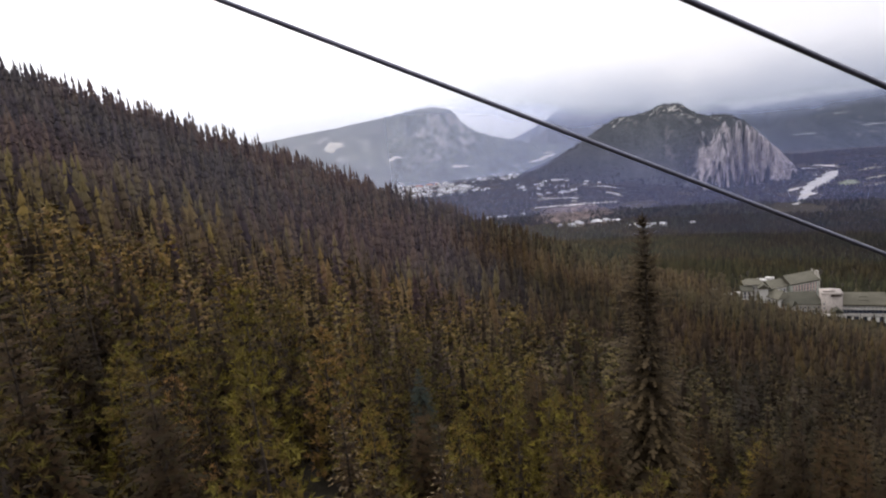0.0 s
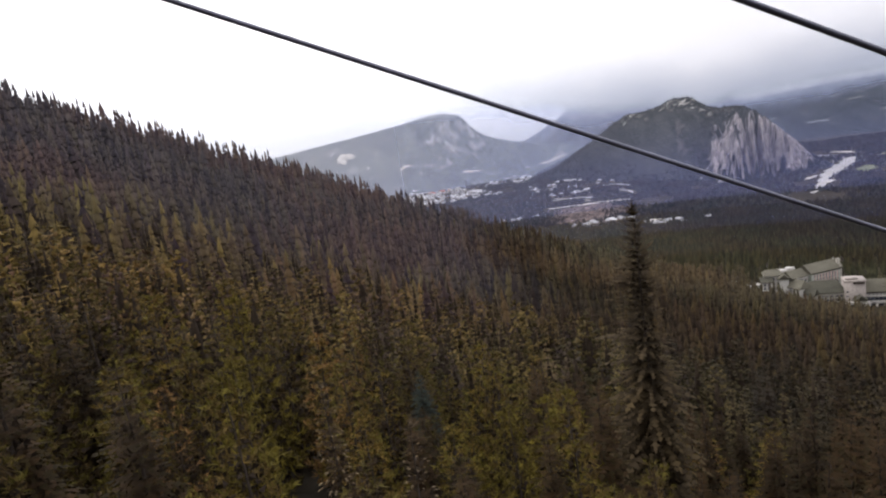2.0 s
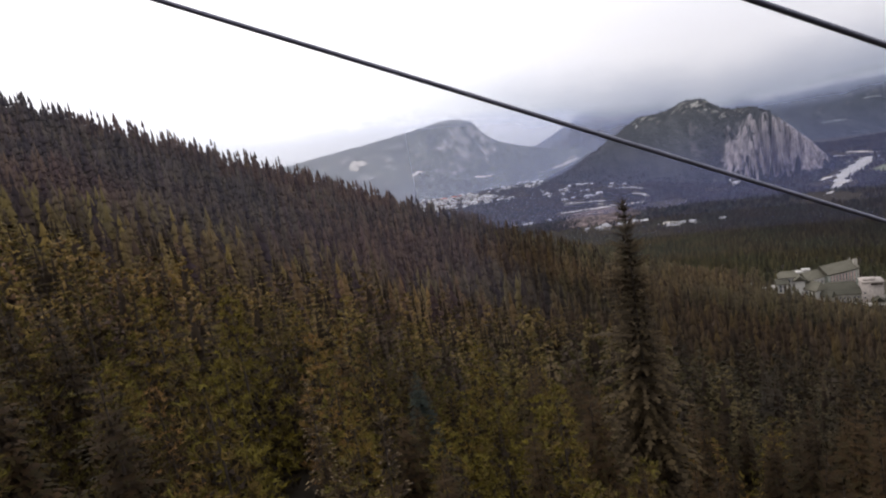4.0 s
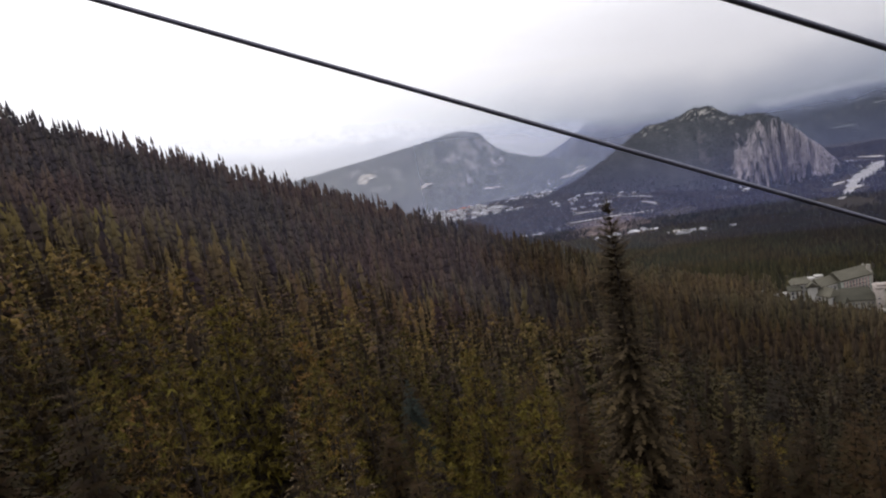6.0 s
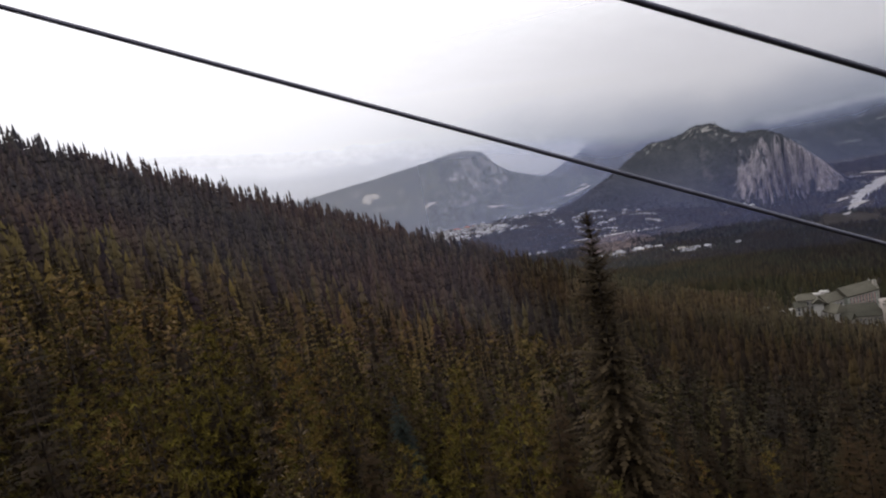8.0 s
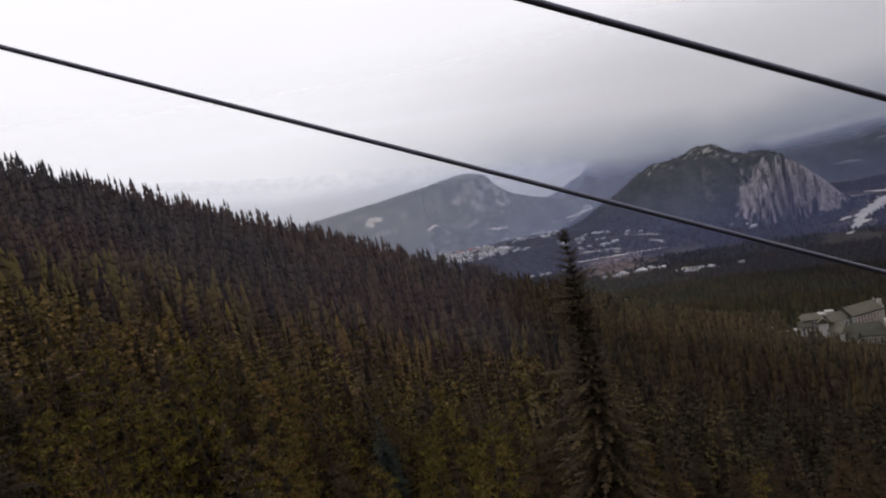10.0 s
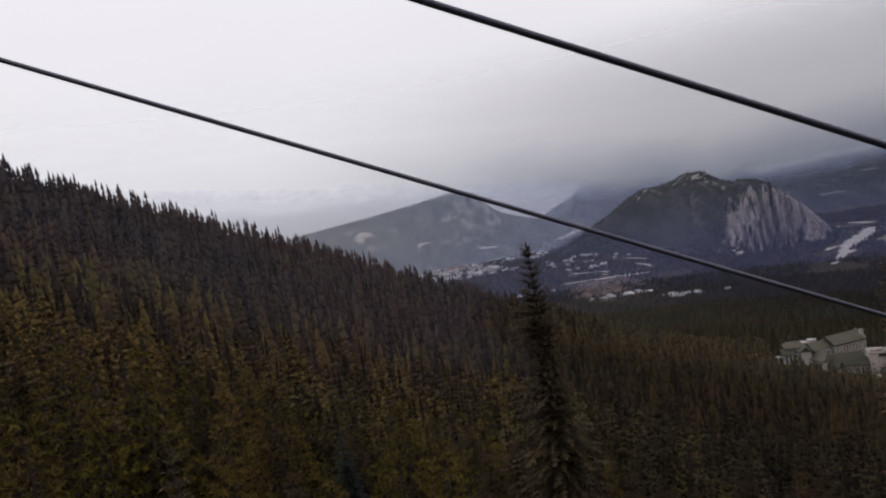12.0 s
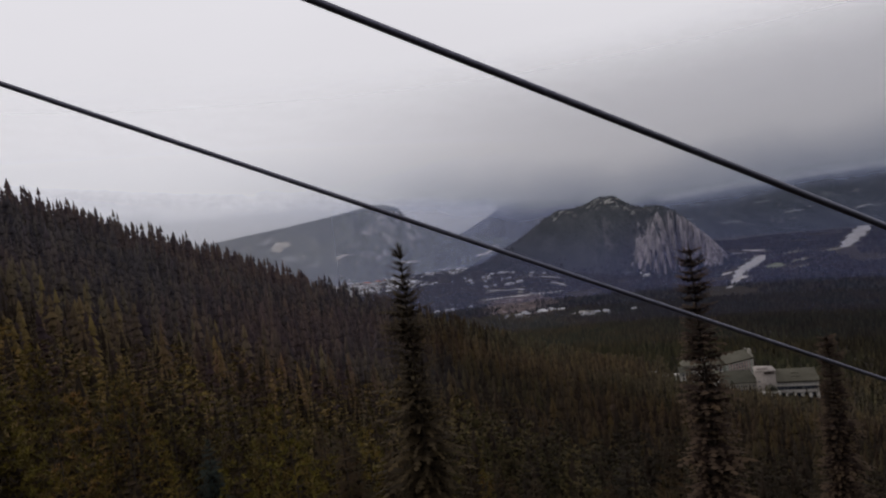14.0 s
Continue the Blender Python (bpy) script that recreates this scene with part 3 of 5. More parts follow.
class Crown:
    """Collects the foliage of one tree: vertices, triangles and the material of each triangle."""

    def __init__(self, seed):
        self.rng = np.random.RandomState(seed)
        self.v, self.f, self.k, self.n = [], [], [], 0

    def add(self, v, f, k):
        self.v.append(np.asarray(v, dtype=float))
        self.f.append(np.asarray(f, dtype=int) + self.n)
        self.k.append(np.broadcast_to(np.asarray(k, dtype=int), (len(f),)))
        self.n += len(v)

    def bough(self, foot, turn, length, rise, droop, wide, n, young=0.66):
        """A flat feathered bough: a spine that rises and then droops, with a lobe to each side of every joint."""
        rng = self.rng
        o, s, up = np.array([math.cos(turn), math.sin(turn), 0]), np.array([-math.sin(turn), math.cos(turn), 0]), np.array([0, 0, 1.0])
        t = np.linspace(0.10, 1.0, n + 1)
        spine = foot + np.outer(t * length, o) + np.outer((rise * t - droop * t * t) * length, up)
        w = wide * length * np.minimum(1, 0.35 + 2.2 * t[:-1]) * (1.12 - t[:-1]) * (0.7 + 0.6 * rng.rand(n))
        tips = [spine[:-1] + np.outer(w * (0.55 + 0.3 * rng.rand(n)), o) + np.outer(sg * w, s) - np.outer(w * (0.10 + 0.35 * rng.rand(n)), up) for sg in (1, -1)]
        i = np.arange(n)
        f = np.concatenate([np.stack([i, i + 1, i + n + 1], 1), np.stack([i + 1, i, i + 2 * n + 1], 1)])
        self.add(np.concatenate([spine] + tips), f, np.tile(np.where(t[:-1] + 0.5 / n > young, 2, 0), 2))

    def tuft(self, c, d, size, sides, k):
        """A ragged tuft of needles: a blunt star with its point along d."""
        rng = self.rng
        d = d / np.linalg.norm(d)
        e = np.cross(d, (0.3, 0.5, 0.8))
        e /= np.linalg.norm(e)
        g = np.cross(d, e)
        a = 6.283 * (np.arange(sides) + 0.7 * rng.rand(sides)) / sides
        r = size * 0.62 * (0.55 + 0.75 * rng.rand(sides))
        ring = c + np.outer(r * np.cos(a), e) + np.outer(r * np.sin(a), g) - np.outer(size * (0.35 * rng.rand(sides) - 0.10), d)
        i = np.arange(sides)
        self.add(np.concatenate([ring, [c + d * size * (0.55 + 0.4 * rng.rand())]]), np.stack([i, (i + 1) % sides, np.full(sides, sides)], 1), k)

    def brush(self, c, d, size, blades, k):
        """An open tuft: slim blades of needles that spread from one point, mostly along d."""
        rng = self.rng
        e = unit(d / np.linalg.norm(d) * 0.70 + unit(rng.randn(blades, 3)) * 0.85)
        w = unit(np.cross(e, rng.randn(blades, 3) * 0.5 + np.array([0, 0, 1.0]))) * (size * (0.075 + 0.055 * rng.rand(blades, 1)))
        root, end = c + e * size * 0.12, c + e * size * (0.8 + 0.5 * rng.rand(blades, 1))
        i = 1 + np.arange(blades)
        self.add(np.concatenate([[c], root + w, root - w, end]), np.concatenate([np.stack([i * 0, i, i + blades], 1), np.stack([i, i + 2 * blades, i + blades], 1)]), k)

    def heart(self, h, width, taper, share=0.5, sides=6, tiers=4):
        """The tangle of bare twigs round the stem, coloured dark for inner shade."""
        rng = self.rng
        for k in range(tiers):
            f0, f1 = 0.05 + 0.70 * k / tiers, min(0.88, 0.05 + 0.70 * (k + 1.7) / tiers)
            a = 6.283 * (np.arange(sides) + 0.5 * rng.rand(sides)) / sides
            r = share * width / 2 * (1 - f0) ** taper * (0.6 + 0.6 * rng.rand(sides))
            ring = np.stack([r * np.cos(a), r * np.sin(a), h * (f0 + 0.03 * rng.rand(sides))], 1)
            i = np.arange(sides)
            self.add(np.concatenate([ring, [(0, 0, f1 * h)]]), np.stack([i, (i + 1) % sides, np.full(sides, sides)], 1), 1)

    def leader(self, h, size):
        for _ in range(3):
            d = np.array([0.25 * self.rng.randn(), 0.25 * self.rng.randn(), 1.0])
            self.brush(np.array([0, 0, h * (0.94 + 0.03 * self.rng.rand())]), d, size, 6, 2)

    def done(self):
        return np.concatenate(self.v), np.concatenate(self.f), np.concatenate(self.k)


def spruce_crown(h, width, whorls, per, n, seed, start=0.05, taper=0.78, rise=0.14, wide=0.34, ragged=0.35, young=0.66, droop=1.0, head=0.030):
    """Whorls of feathered boughs that droop more towards the foot; uneven in reach, with gaps."""
    c = Crown(seed)
    rng = c.rng
    lean = rng.rand() * 6.283
    for k in range(whorls):
        f = start + (0.975 - start) * (k + 0.5 * rng.rand()) / whorls
        reach = width / 2 * (1 - f) ** taper * (1 - 0.5 * ragged + ragged * rng.rand()) + 0.10
        m = per if f < 0.8 else max(3, per - 2)
        turn = rng.rand() * 6.283
        for j in range(m):
            a = turn + 6.283 * (j + 0.6 * rng.rand()) / m
            ln = reach * (1 - ragged + 1.4 * ragged * rng.rand()) * (1 + 0.15 * math.cos(a - lean))
            c.bough(np.array([0, 0, f * h]), a, ln, rise + 0.55 * f * f * min(1.0, droop + 0.3), droop * (0.46 - 0.22 * f + 0.15 * rng.rand()), wide * (0.8 + 0.4 * rng.rand()), n, young)
    if n < 5:
        c.heart(h, width, taper, 0.36)
    c.leader(h, head * h)
    return c.done()


def pine_crown(h, width, whorls, per, tufts, size, seed, start=0.10, sides=5, taper=0.72, blades=0):
    """Upswept boughs that end in ragged tufts; an open, uneven cone with a blunt head."""
    c = Crown(seed)
    rng = c.rng
    lean = rng.rand() * 6.283
    for k in range(whorls * per):
        f = start + (0.97 - start) * ((k // per + 0.7 * rng.rand()) / whorls) ** 1.12
        g = (f - start) / (1 - start)
        a = k * 2.4 + rng.rand() * 1.3
        reach = width / 2 * (1 - g) ** taper * (0.55 + 0.6 * rng.rand()) * (1 + 0.2 * math.cos(a - lean)) + 0.15
        o, side = np.array([math.cos(a), math.sin(a), 0]), np.array([-math.sin(a), math.cos(a), 0])
        rise = 0.05 + 0.35 * rng.rand()
        m = max(1, int(round(tufts * (0.35 + 0.8 * reach / (width / 2)))))
        for j in range(m):
            t = 1.0 - 0.60 * (j / m) * (0.7 + 0.5 * rng.rand())
            at = o * reach * t + side * (rng.rand() - 0.5) * 0.75 * reach * (1.2 - t) + np.array([0, 0, f * h + rise * reach * t * t])
            d = o * (0.35 + 0.4 * rng.rand()) + np.array([0, 0, 0.75]) + 0.35 * rng.randn(3)
            grown, young = size * (0.75 + 0.6 * rng.rand()) * (1.25 - 0.5 * g), 2 if j < 0.4 * m and rng.rand() < 0.8 else 0
            if blades:
                c.brush(at, d, grown, blades, young)
            else:
                c.tuft(at, d, grown, sides, young)
    if not blades:
        c.heart(h, width, taper, 0.36)
    c.leader(h, 0.030 * h)
    return c.done()


def jag_cone(sides, tiers, seed, width=3.2, h=14.0):
    """A far conifer: a few ragged skirts of triangles round the stem."""
    rng = np.random.RandomState(seed)
    V, F = [], []
    for t in range(tiers):
        z0, z1 = h * (0.06 + 0.86 * t / tiers), min(h, h * (0.06 + 0.86 * (t + 1.5) / tiers) + 0.1 * h)
        rad = width / 2 * (1 - t / (tiers + 0.4))
        for s in range(sides):
            a, w = 6.283 * (s + rng.rand() * 0.5) / sides, 6.283 / sides * 0.75
            rr = rad * (0.75 + 0.5 * rng.rand())
            n = len(V)
            V += [(rr * math.cos(a - w), rr * math.sin(a - w), z0 - 0.4 * rng.rand()), (rr * math.cos(a + w), rr * math.sin(a + w), z0 - 0.4 * rng.rand()), (0.02 * math.cos(a), 0.02 * math.sin(a), z1)]
            F.append((n, n + 1, n + 2))
    return np.array(V), np.array(F)


def tiered(h, width, tiers, points, seed, taper=0.8):
    """A distant conifer: jagged star-shaped skirts, one above the other, with a sharp tip."""
    c = Crown(seed)
    rng = c.rng
    for t in range(tiers):
        f = 0.06 + 0.82 * (t + 0.4 * rng.rand()) / tiers
        r = width / 2 * (1 - f) ** taper * (0.8 + 0.4 * rng.rand()) + 0.08
        n = 2 * points
        a = rng.rand() * 6.283 + 6.283 * (np.arange(n) + 0.35 * rng.rand(n)) / n
        rr = r * np.where(np.arange(n) % 2 == 0, 0.85 + 0.4 * rng.rand(n), 0.45 + 0.15 * rng.rand(n))
        z = f * h - 0.35 * rr * (0.5 + rng.rand(n))
        top = min(h, f * h + 0.9 * h * 0.92 / tiers + 0.35 * r) if t < tiers - 1 else h
        i = np.arange(n)
        c.add(np.concatenate([np.stack([rr * np.cos(a), rr * np.sin(a), z], 1), [(0, 0, top)]]), np.stack([i, (i + 1) % n, np.full(n, n)], 1), 0)
    return c.done()


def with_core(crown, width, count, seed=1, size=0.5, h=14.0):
    """Fills a crown with a tangle of dead twigs, coloured dark as its shade."""
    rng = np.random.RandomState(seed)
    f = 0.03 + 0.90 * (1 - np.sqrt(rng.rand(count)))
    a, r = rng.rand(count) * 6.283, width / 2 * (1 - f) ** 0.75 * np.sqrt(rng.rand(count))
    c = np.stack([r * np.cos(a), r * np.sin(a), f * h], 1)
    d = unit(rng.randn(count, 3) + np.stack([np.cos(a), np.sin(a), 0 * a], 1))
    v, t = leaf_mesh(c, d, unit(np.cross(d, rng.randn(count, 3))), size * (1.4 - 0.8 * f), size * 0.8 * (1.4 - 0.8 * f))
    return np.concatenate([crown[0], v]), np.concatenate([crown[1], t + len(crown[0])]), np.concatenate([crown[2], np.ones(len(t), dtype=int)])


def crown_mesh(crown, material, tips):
    me = mesh_of("crown", crown[0], crown[1], [material, M["shade_twigs"], tips])
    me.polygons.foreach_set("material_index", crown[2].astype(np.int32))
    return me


def trunk_mesh(name, h, r, seed, limbs=0, reach=1.0):
    """A tapered, slightly crooked trunk; limbs are thin tapered branches on it."""
    rng = np.random.RandomState(seed)
    rings, sides = 7, 7
    V, F = [], []
    bend = rng.randn(2) * 0.010 * h
    for i in range(rings):
        f = i / (rings - 1)
        rad = r * (1 - f) ** 0.9 * (1.25 if i == 0 else 1) + 0.012
        for s in range(sides):
            a = 6.283 * s / sides
            V.append((rad * math.cos(a) + bend[0] * math.sin(3.1 * f), rad * math.sin(a) + bend[1] * math.sin(3.1 * f), f * h * 0.985 - (0.8 if i == 0 else 0)))
    for i in range(rings - 1):
        for s in range(sides):
            a, b = i * sides + s, i * sides + (s + 1) % sides
            F += [(a, b, b + sides), (a, b + sides, a + sides)]
    for k in range(limbs):
        f = 0.18 + 0.72 * rng.rand()
        a, ln = rng.rand() * 6.283, reach * (1 - f) * (0.5 + 0.6 * rng.rand()) + 0.2
        o = np.array([math.cos(a), math.sin(a), 0.0])
        p0, p1 = np.array([0, 0, f * h]), np.array([0, 0, f * h + 0.15 * ln]) + o * ln
        s = np.array([-math.sin(a), math.cos(a), 0]) * 0.035
        u = np.array([0, 0, 0.035])
        n = len(V)
        V += [tuple(p0 + s), tuple(p0 - s), tuple(p0 + u), tuple(p1)]
        F += [(n, n + 2, n + 3), (n + 2, n + 1, n + 3), (n + 1, n, n + 3)]
    return mesh_of(name, V, F, M["bark"])


# Prototypes of a height of 14 m; each kind is built once and copied.
def tree_thing(name, label, crown, material, tips, r, seed, limbs, reach, h=14.0):
    base = new(name)
    tagged(base, label, "tree", "trees on the slope")
    part("trunk", trunk_mesh("trunk", h, r, seed, limbs, reach), base)
    part("crown", crown_mesh(crown, material, tips), base)
    return base


PINE_LABEL = "yellow-green pine with tufted boughs on the slope"
SPRUCE_LABEL = "dark green spruce with drooping boughs on the slope"
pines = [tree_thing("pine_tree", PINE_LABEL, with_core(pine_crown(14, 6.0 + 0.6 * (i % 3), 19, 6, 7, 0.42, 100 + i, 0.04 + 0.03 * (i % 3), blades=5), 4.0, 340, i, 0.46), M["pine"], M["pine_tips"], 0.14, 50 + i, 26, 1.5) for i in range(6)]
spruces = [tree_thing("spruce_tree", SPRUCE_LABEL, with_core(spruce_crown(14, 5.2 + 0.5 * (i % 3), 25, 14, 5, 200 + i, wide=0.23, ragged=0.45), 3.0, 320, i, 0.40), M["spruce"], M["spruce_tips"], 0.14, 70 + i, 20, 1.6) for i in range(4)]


def upright(x, y, z, s, sw, turn, lean=0.0):
    return Matrix.Translation((x, y, z)) @ Euler((radians(lean), radians(lean * 0.6), turn)).to_matrix().to_4x4() @ Matrix.Diagonal((sw, sw, s, 1))


def set_tree(proto, x, y, top, width=1.0, turn=0.0, label=""):
    """Stands a tree on the slope with its tip at the height top."""
    g = float(ground_z(x, y))
    s = (top - g + 0.3) / 14.0
    ob = copy_thing(proto, upright(x, y, g - 0.3, s, width * (0.55 + 0.45 * s), turn))
    if label:
        tagged(ob, label)
    return ob


# the trees that can be told apart
tall = tree_thing("spruce_tree", "tall slim spruce that overtops the forest", with_core(spruce_crown(14, 5.2, 62, 16, 7, 301, 0.04, 0.62, 0.16, 0.22, 0.62, 0.78, 0.75, 0.030), 2.2, 900, 3, 0.24), M["tall"], M["tall_tips"], 0.12, 90, 40, 1.1)
slim = tree_thing("spruce_tree", "slim tall spruce beside the cable line", with_core(spruce_crown(14, 1.85, 112, 16, 5, 302, 0.05, 0.40, 0.10, 0.28, 0.40, 0.72, 0.85, 0.012), 1.2, 2200, 4, 0.14), M["slim"], M["slim_tips"], 0.10, 91, 40, 0.7)
blue = tree_thing("spruce_tree", "blue-green spruce among the pines", with_core(spruce_crown(14, 5.4, 28, 10, 6, 303), 1.8, 200, 5, 0.4), M["blue_spruce"], M["blue_spruce"], 0.15, 92, 20, 1.5)
rusty = tree_thing("pine_tree", "pine with rusty orange needles", with_core(pine_crown(14, 5.0, 19, 6, 7, 0.40, 304, 0.10, blades=5), 3.4, 320, 9, 0.42), M["pine"], grained("rusty_needles", [(0.3, (0.13, 0.072, 0.022)), (0.7, (0.19, 0.10, 0.03))], 2.0, 9.0, 0.8, 0.2, 0), 0.15, 93, 26, 1.4)
pale = tree_thing("spruce_tree", "spruce with pale drooping bough tips", with_core(spruce_crown(14, 5.0, 22, 10, 7, 305, rise=0.04, wide=0.25, ragged=0.48, young=0.80), 2.8, 220, 8, 0.42), M["spruce"], M["pale_tips"], 0.14, 94, 20, 1.6)
bright = tree_thing("pine_tree", "bright yellow-green pine with dense tufts", with_core(pine_crown(14, 6.0, 19, 6, 8, 0.42, 306, 0.04, blades=5), 4.0, 340, 11, 0.46), M["bright_pine"], M["bright_tips"], 0.14, 95, 26, 1.5)
HEROES = []


def hero(proto, x, y, top, width=1.0, turn=0.0):
    HEROES.append((x, y))
    return set_tree(proto, x, y, top, width, turn)


hero(tall, 12.9, 41.0, 293.7, 1.0, 0.4)
hero(slim, 21.0, 18.75, 293.2, 1.0, 1.0)
hero(slim, 31.9, 28.5, 287.3, 1.15, 2.2)
hero(bright, -16.8, 46.0, 290.5, 1.05, 0.3)
hero(pines[1], -34.4, 54.6, 293.8, 1.15, 1.3)
hero(rusty, -11.3, 47.0, 286.2, 1.0, 2.0)
hero(blue, -4.5, 52.4, 279.6, 1.0, 0.0)
hero(pale, -7.0, 30.4, 288.0, 0.9, 0.5)
hero(pale, -1.2, 20.3, 290.0, 0.8, 1.5)
hero(rusty, -18.0, 35.0, 287.6, 0.9, 0.7)
hero(bright, 5.5, 40.3, 281.2, 1.0, 0.2)
hero(pines[3], -28.3, 72.0, 287.0, 1.1, 0.9)
hero(spruces[2], 21.6, 42.0, 275.6, 1.0, 0.1)
hero(bright, 2.6, 34.5, 283.6, 0.9, 1.7)
hero(bright, -13.4, 35.0, 288.8, 0.9, 2.7)
hero(pines[1], -21.4, 75.0, 281.5, 1.0, 2.1)
hero(spruces[3], 37.0, 60.0, 272.0, 1.0, 1.1)


def jitter_grid(x0, x1, y0, y1, step, seed):
    rng = np.random.RandomState(seed)
    gx, gy = np.meshgrid(np.arange(x0, x1, step), np.arange(y0, y1, step * 0.87), indexing="ij")
    gx = gx + (np.arange(gx.shape[1])[None, :] % 2) * step / 2
    x, y = gx.ravel() + (rng.rand(gx.size) - 0.5) * step * 0.85, gy.ravel() + (rng.rand(gx.size) - 0.5) * step * 0.85
    return x, y, rng


# the nearest trees, each a thing of its own
NEAR = 68.0
x, y, rng = jitter_grid(-85, 85, 14, 90, 4.5, 11)
r, azi = np.hypot(x, y), np.degrees(np.arctan2(x, y))
keep = (r < NEAR) & (azi > -48) & (azi < 60) & (y > 0.13 * x + 19) & (r > 25)
for hx, hy in HEROES:
    keep &= (np.hypot(x - hx, y - hy) > 3.0) & (np.hypot(x - 0.91 * hx, y - 0.91 * hy) > 2.4)
for px, py in zip(x[keep], y[keep]):
    is_pine = rng.rand() < (0.72 if px < 10 else 0.16)
    proto = pines[rng.randint(6)] if is_pine else spruces[rng.randint(4)]
    top = canopy(px, py) - 2.0 + 3.0 * rng.randn()
    top = min(max(top, canopy(px, py) - 7), canopy(px, py) + 1.5)
    set_tree(proto, px, py, top, 0.85 + 0.3 * rng.rand(), rng.rand() * 6.283)
for proto in pines + spruces + [tall, slim, blue, rusty, pale, bright]:
    # the prototypes stand in the forest as well, uphill of the line
    px, py = -30 - 6 * rng.rand() * 4, -26 - 8 * rng.rand() * 4
    proto.matrix_basis = upright(px, py, float(ground_z(px, py)) - 0.3, 1, 1, rng.rand() * 6)


# the woods beyond: one joined mesh for each stretch
def joined(protos, x, y, z, s, sw, turn, pick):
    V, F, K, Q, base = [], [], [], [], 0
    shade = np.random.RandomState(len(x)).rand(len(x))
    for k, (pv, pf, *core) in enumerate(protos):
        q = np.nonzero(pick == k)[0]
        if not len(q):
            continue
        c, n = np.cos(turn[q])[:, None], np.sin(turn[q])[:, None]
        vx = (pv[None, :, 0] * c - pv[None, :, 1] * n) * sw[q][:, None] + x[q][:, None]
        vy = (pv[None, :, 0] * n + pv[None, :, 1] * c) * sw[q][:, None] + y[q][:, None]
        vz = pv[None, :, 2] * s[q][:, None] + z[q][:, None]
        V.append(np.stack([vx, vy, vz], -1).reshape(-1, 3))
        F.append((pf[None] + (np.arange(len(q)) * len(pv))[:, None, None]).reshape(-1, 3) + base)
        one = core[0].astype(np.int32) if core else np.zeros(len(pf), dtype=np.int32)
        K.append(np.tile(one, len(q)))
        Q.append(np.repeat(shade[q], len(pv)))
        base += len(q) * len(pv)
    return np.concatenate(V), np.concatenate(F), np.concatenate(K), np.concatenate(Q)


def tint_mesh(me, Q):
    """Every tree of a joined stretch keeps a tint of its own."""
    me.attributes.new("tint", "FLOAT", "POINT").data.foreach_set("value", Q.astype(np.float32))
    return me


def woods(name, label, mat, x, y, keep, protos, rng, low, high, wide=1.0):
    x, y = x[keep], y[keep]
    n = len(x)
    s = low + (high - low) * rng.rand(n) ** 2.0
    # lower growth in front of the hotel
    hu, hv = (x - 342) * 0.929 - (y - 545) * 0.3697, (x - 342) * 0.3697 + (y - 545) * 0.929
    s = np.where((hu > -100) & (hu < 60) & (hv > -70) & (hv < 0), np.minimum(s, 1.1) * np.where(hu < -12, 0.66, np.where(rng.rand(n) < 0.16, 0.85, 0.48)), s)
    V, F, K, Q = joined(protos, x, y, ground_z(x, y) - 0.4, s, wide * (0.5 + 0.5 * s) * (0.8 + 0.4 * rng.rand(n)), rng.rand(n) * 6.283, rng.randint(len(protos), size=n))
    me = tint_mesh(mesh_of(name, V, F, [mat, M["shade_twigs"], M["woods_tips"]]), Q)
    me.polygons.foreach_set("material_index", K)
    ob = new(name, me)
    return tagged(ob, label, "forest", kind="stuff")


CLOSE = [pine_crown(14, 5.4 + 0.5 * (i % 3), 15, 5, 4, 0.54, 430 + i, 0.05, 3) for i in range(5)] + [spruce_crown(14, 4.8, 18, 7, 3, 440 + i) for i in range(4)]
MID = [pine_crown(14, 5.0 + 0.4 * (i % 3), 11, 5, 3, 0.70, 400 + i, 0.05, 3) for i in range(5)] + [spruce_crown(14, 4.4, 14, 6, 2, 410 + i) for i in range(5)]
OUTER = [spruce_crown(14, 4.4 + 0.4 * (i % 3), 10, 5, 2, 450 + i) for i in range(4)] + [tiered(14, 3.8, 8, 6, 460 + i) for i in range(4)]
FAR = [tiered(14, 3.6 + 0.5 * (i % 3), 5, 5, 420 + i) for i in range(8)]
RIDGE = [tiered(14, 3.8 + 0.5 * (i % 3), 4, 4, 470 + i) for i in range(8)]
x, y, rng = jitter_grid(-230, 260, 10, 270, 4.2, 12)
r, azi = np.hypot(x, y), np.degrees(np.arctan2(x, y))
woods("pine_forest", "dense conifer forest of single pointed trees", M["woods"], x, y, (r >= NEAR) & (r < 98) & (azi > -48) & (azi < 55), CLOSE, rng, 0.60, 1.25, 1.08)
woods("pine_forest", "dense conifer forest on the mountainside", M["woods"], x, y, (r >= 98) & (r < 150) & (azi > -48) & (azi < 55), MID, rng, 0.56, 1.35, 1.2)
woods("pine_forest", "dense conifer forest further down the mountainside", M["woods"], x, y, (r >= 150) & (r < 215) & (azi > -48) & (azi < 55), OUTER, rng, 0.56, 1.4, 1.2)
x, y, rng = jitter_grid(-520, 620, 100, 760, 5.2, 13)
r, azi = np.hypot(x, y), np.degrees(np.arctan2(x, y))
HU, HV = (x - 342) * 0.929 - (y - 545) * 0.3697, (x - 342) * 0.3697 + (y - 545) * 0.929
HOTEL = (HU < -86) | (HU > 44) | (HV < -11) | (HV > 50)
SPREAD = (azi > -47) & (azi < 52) & HOTEL
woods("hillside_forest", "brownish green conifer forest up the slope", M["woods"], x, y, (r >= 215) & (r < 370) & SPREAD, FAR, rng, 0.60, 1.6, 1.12)
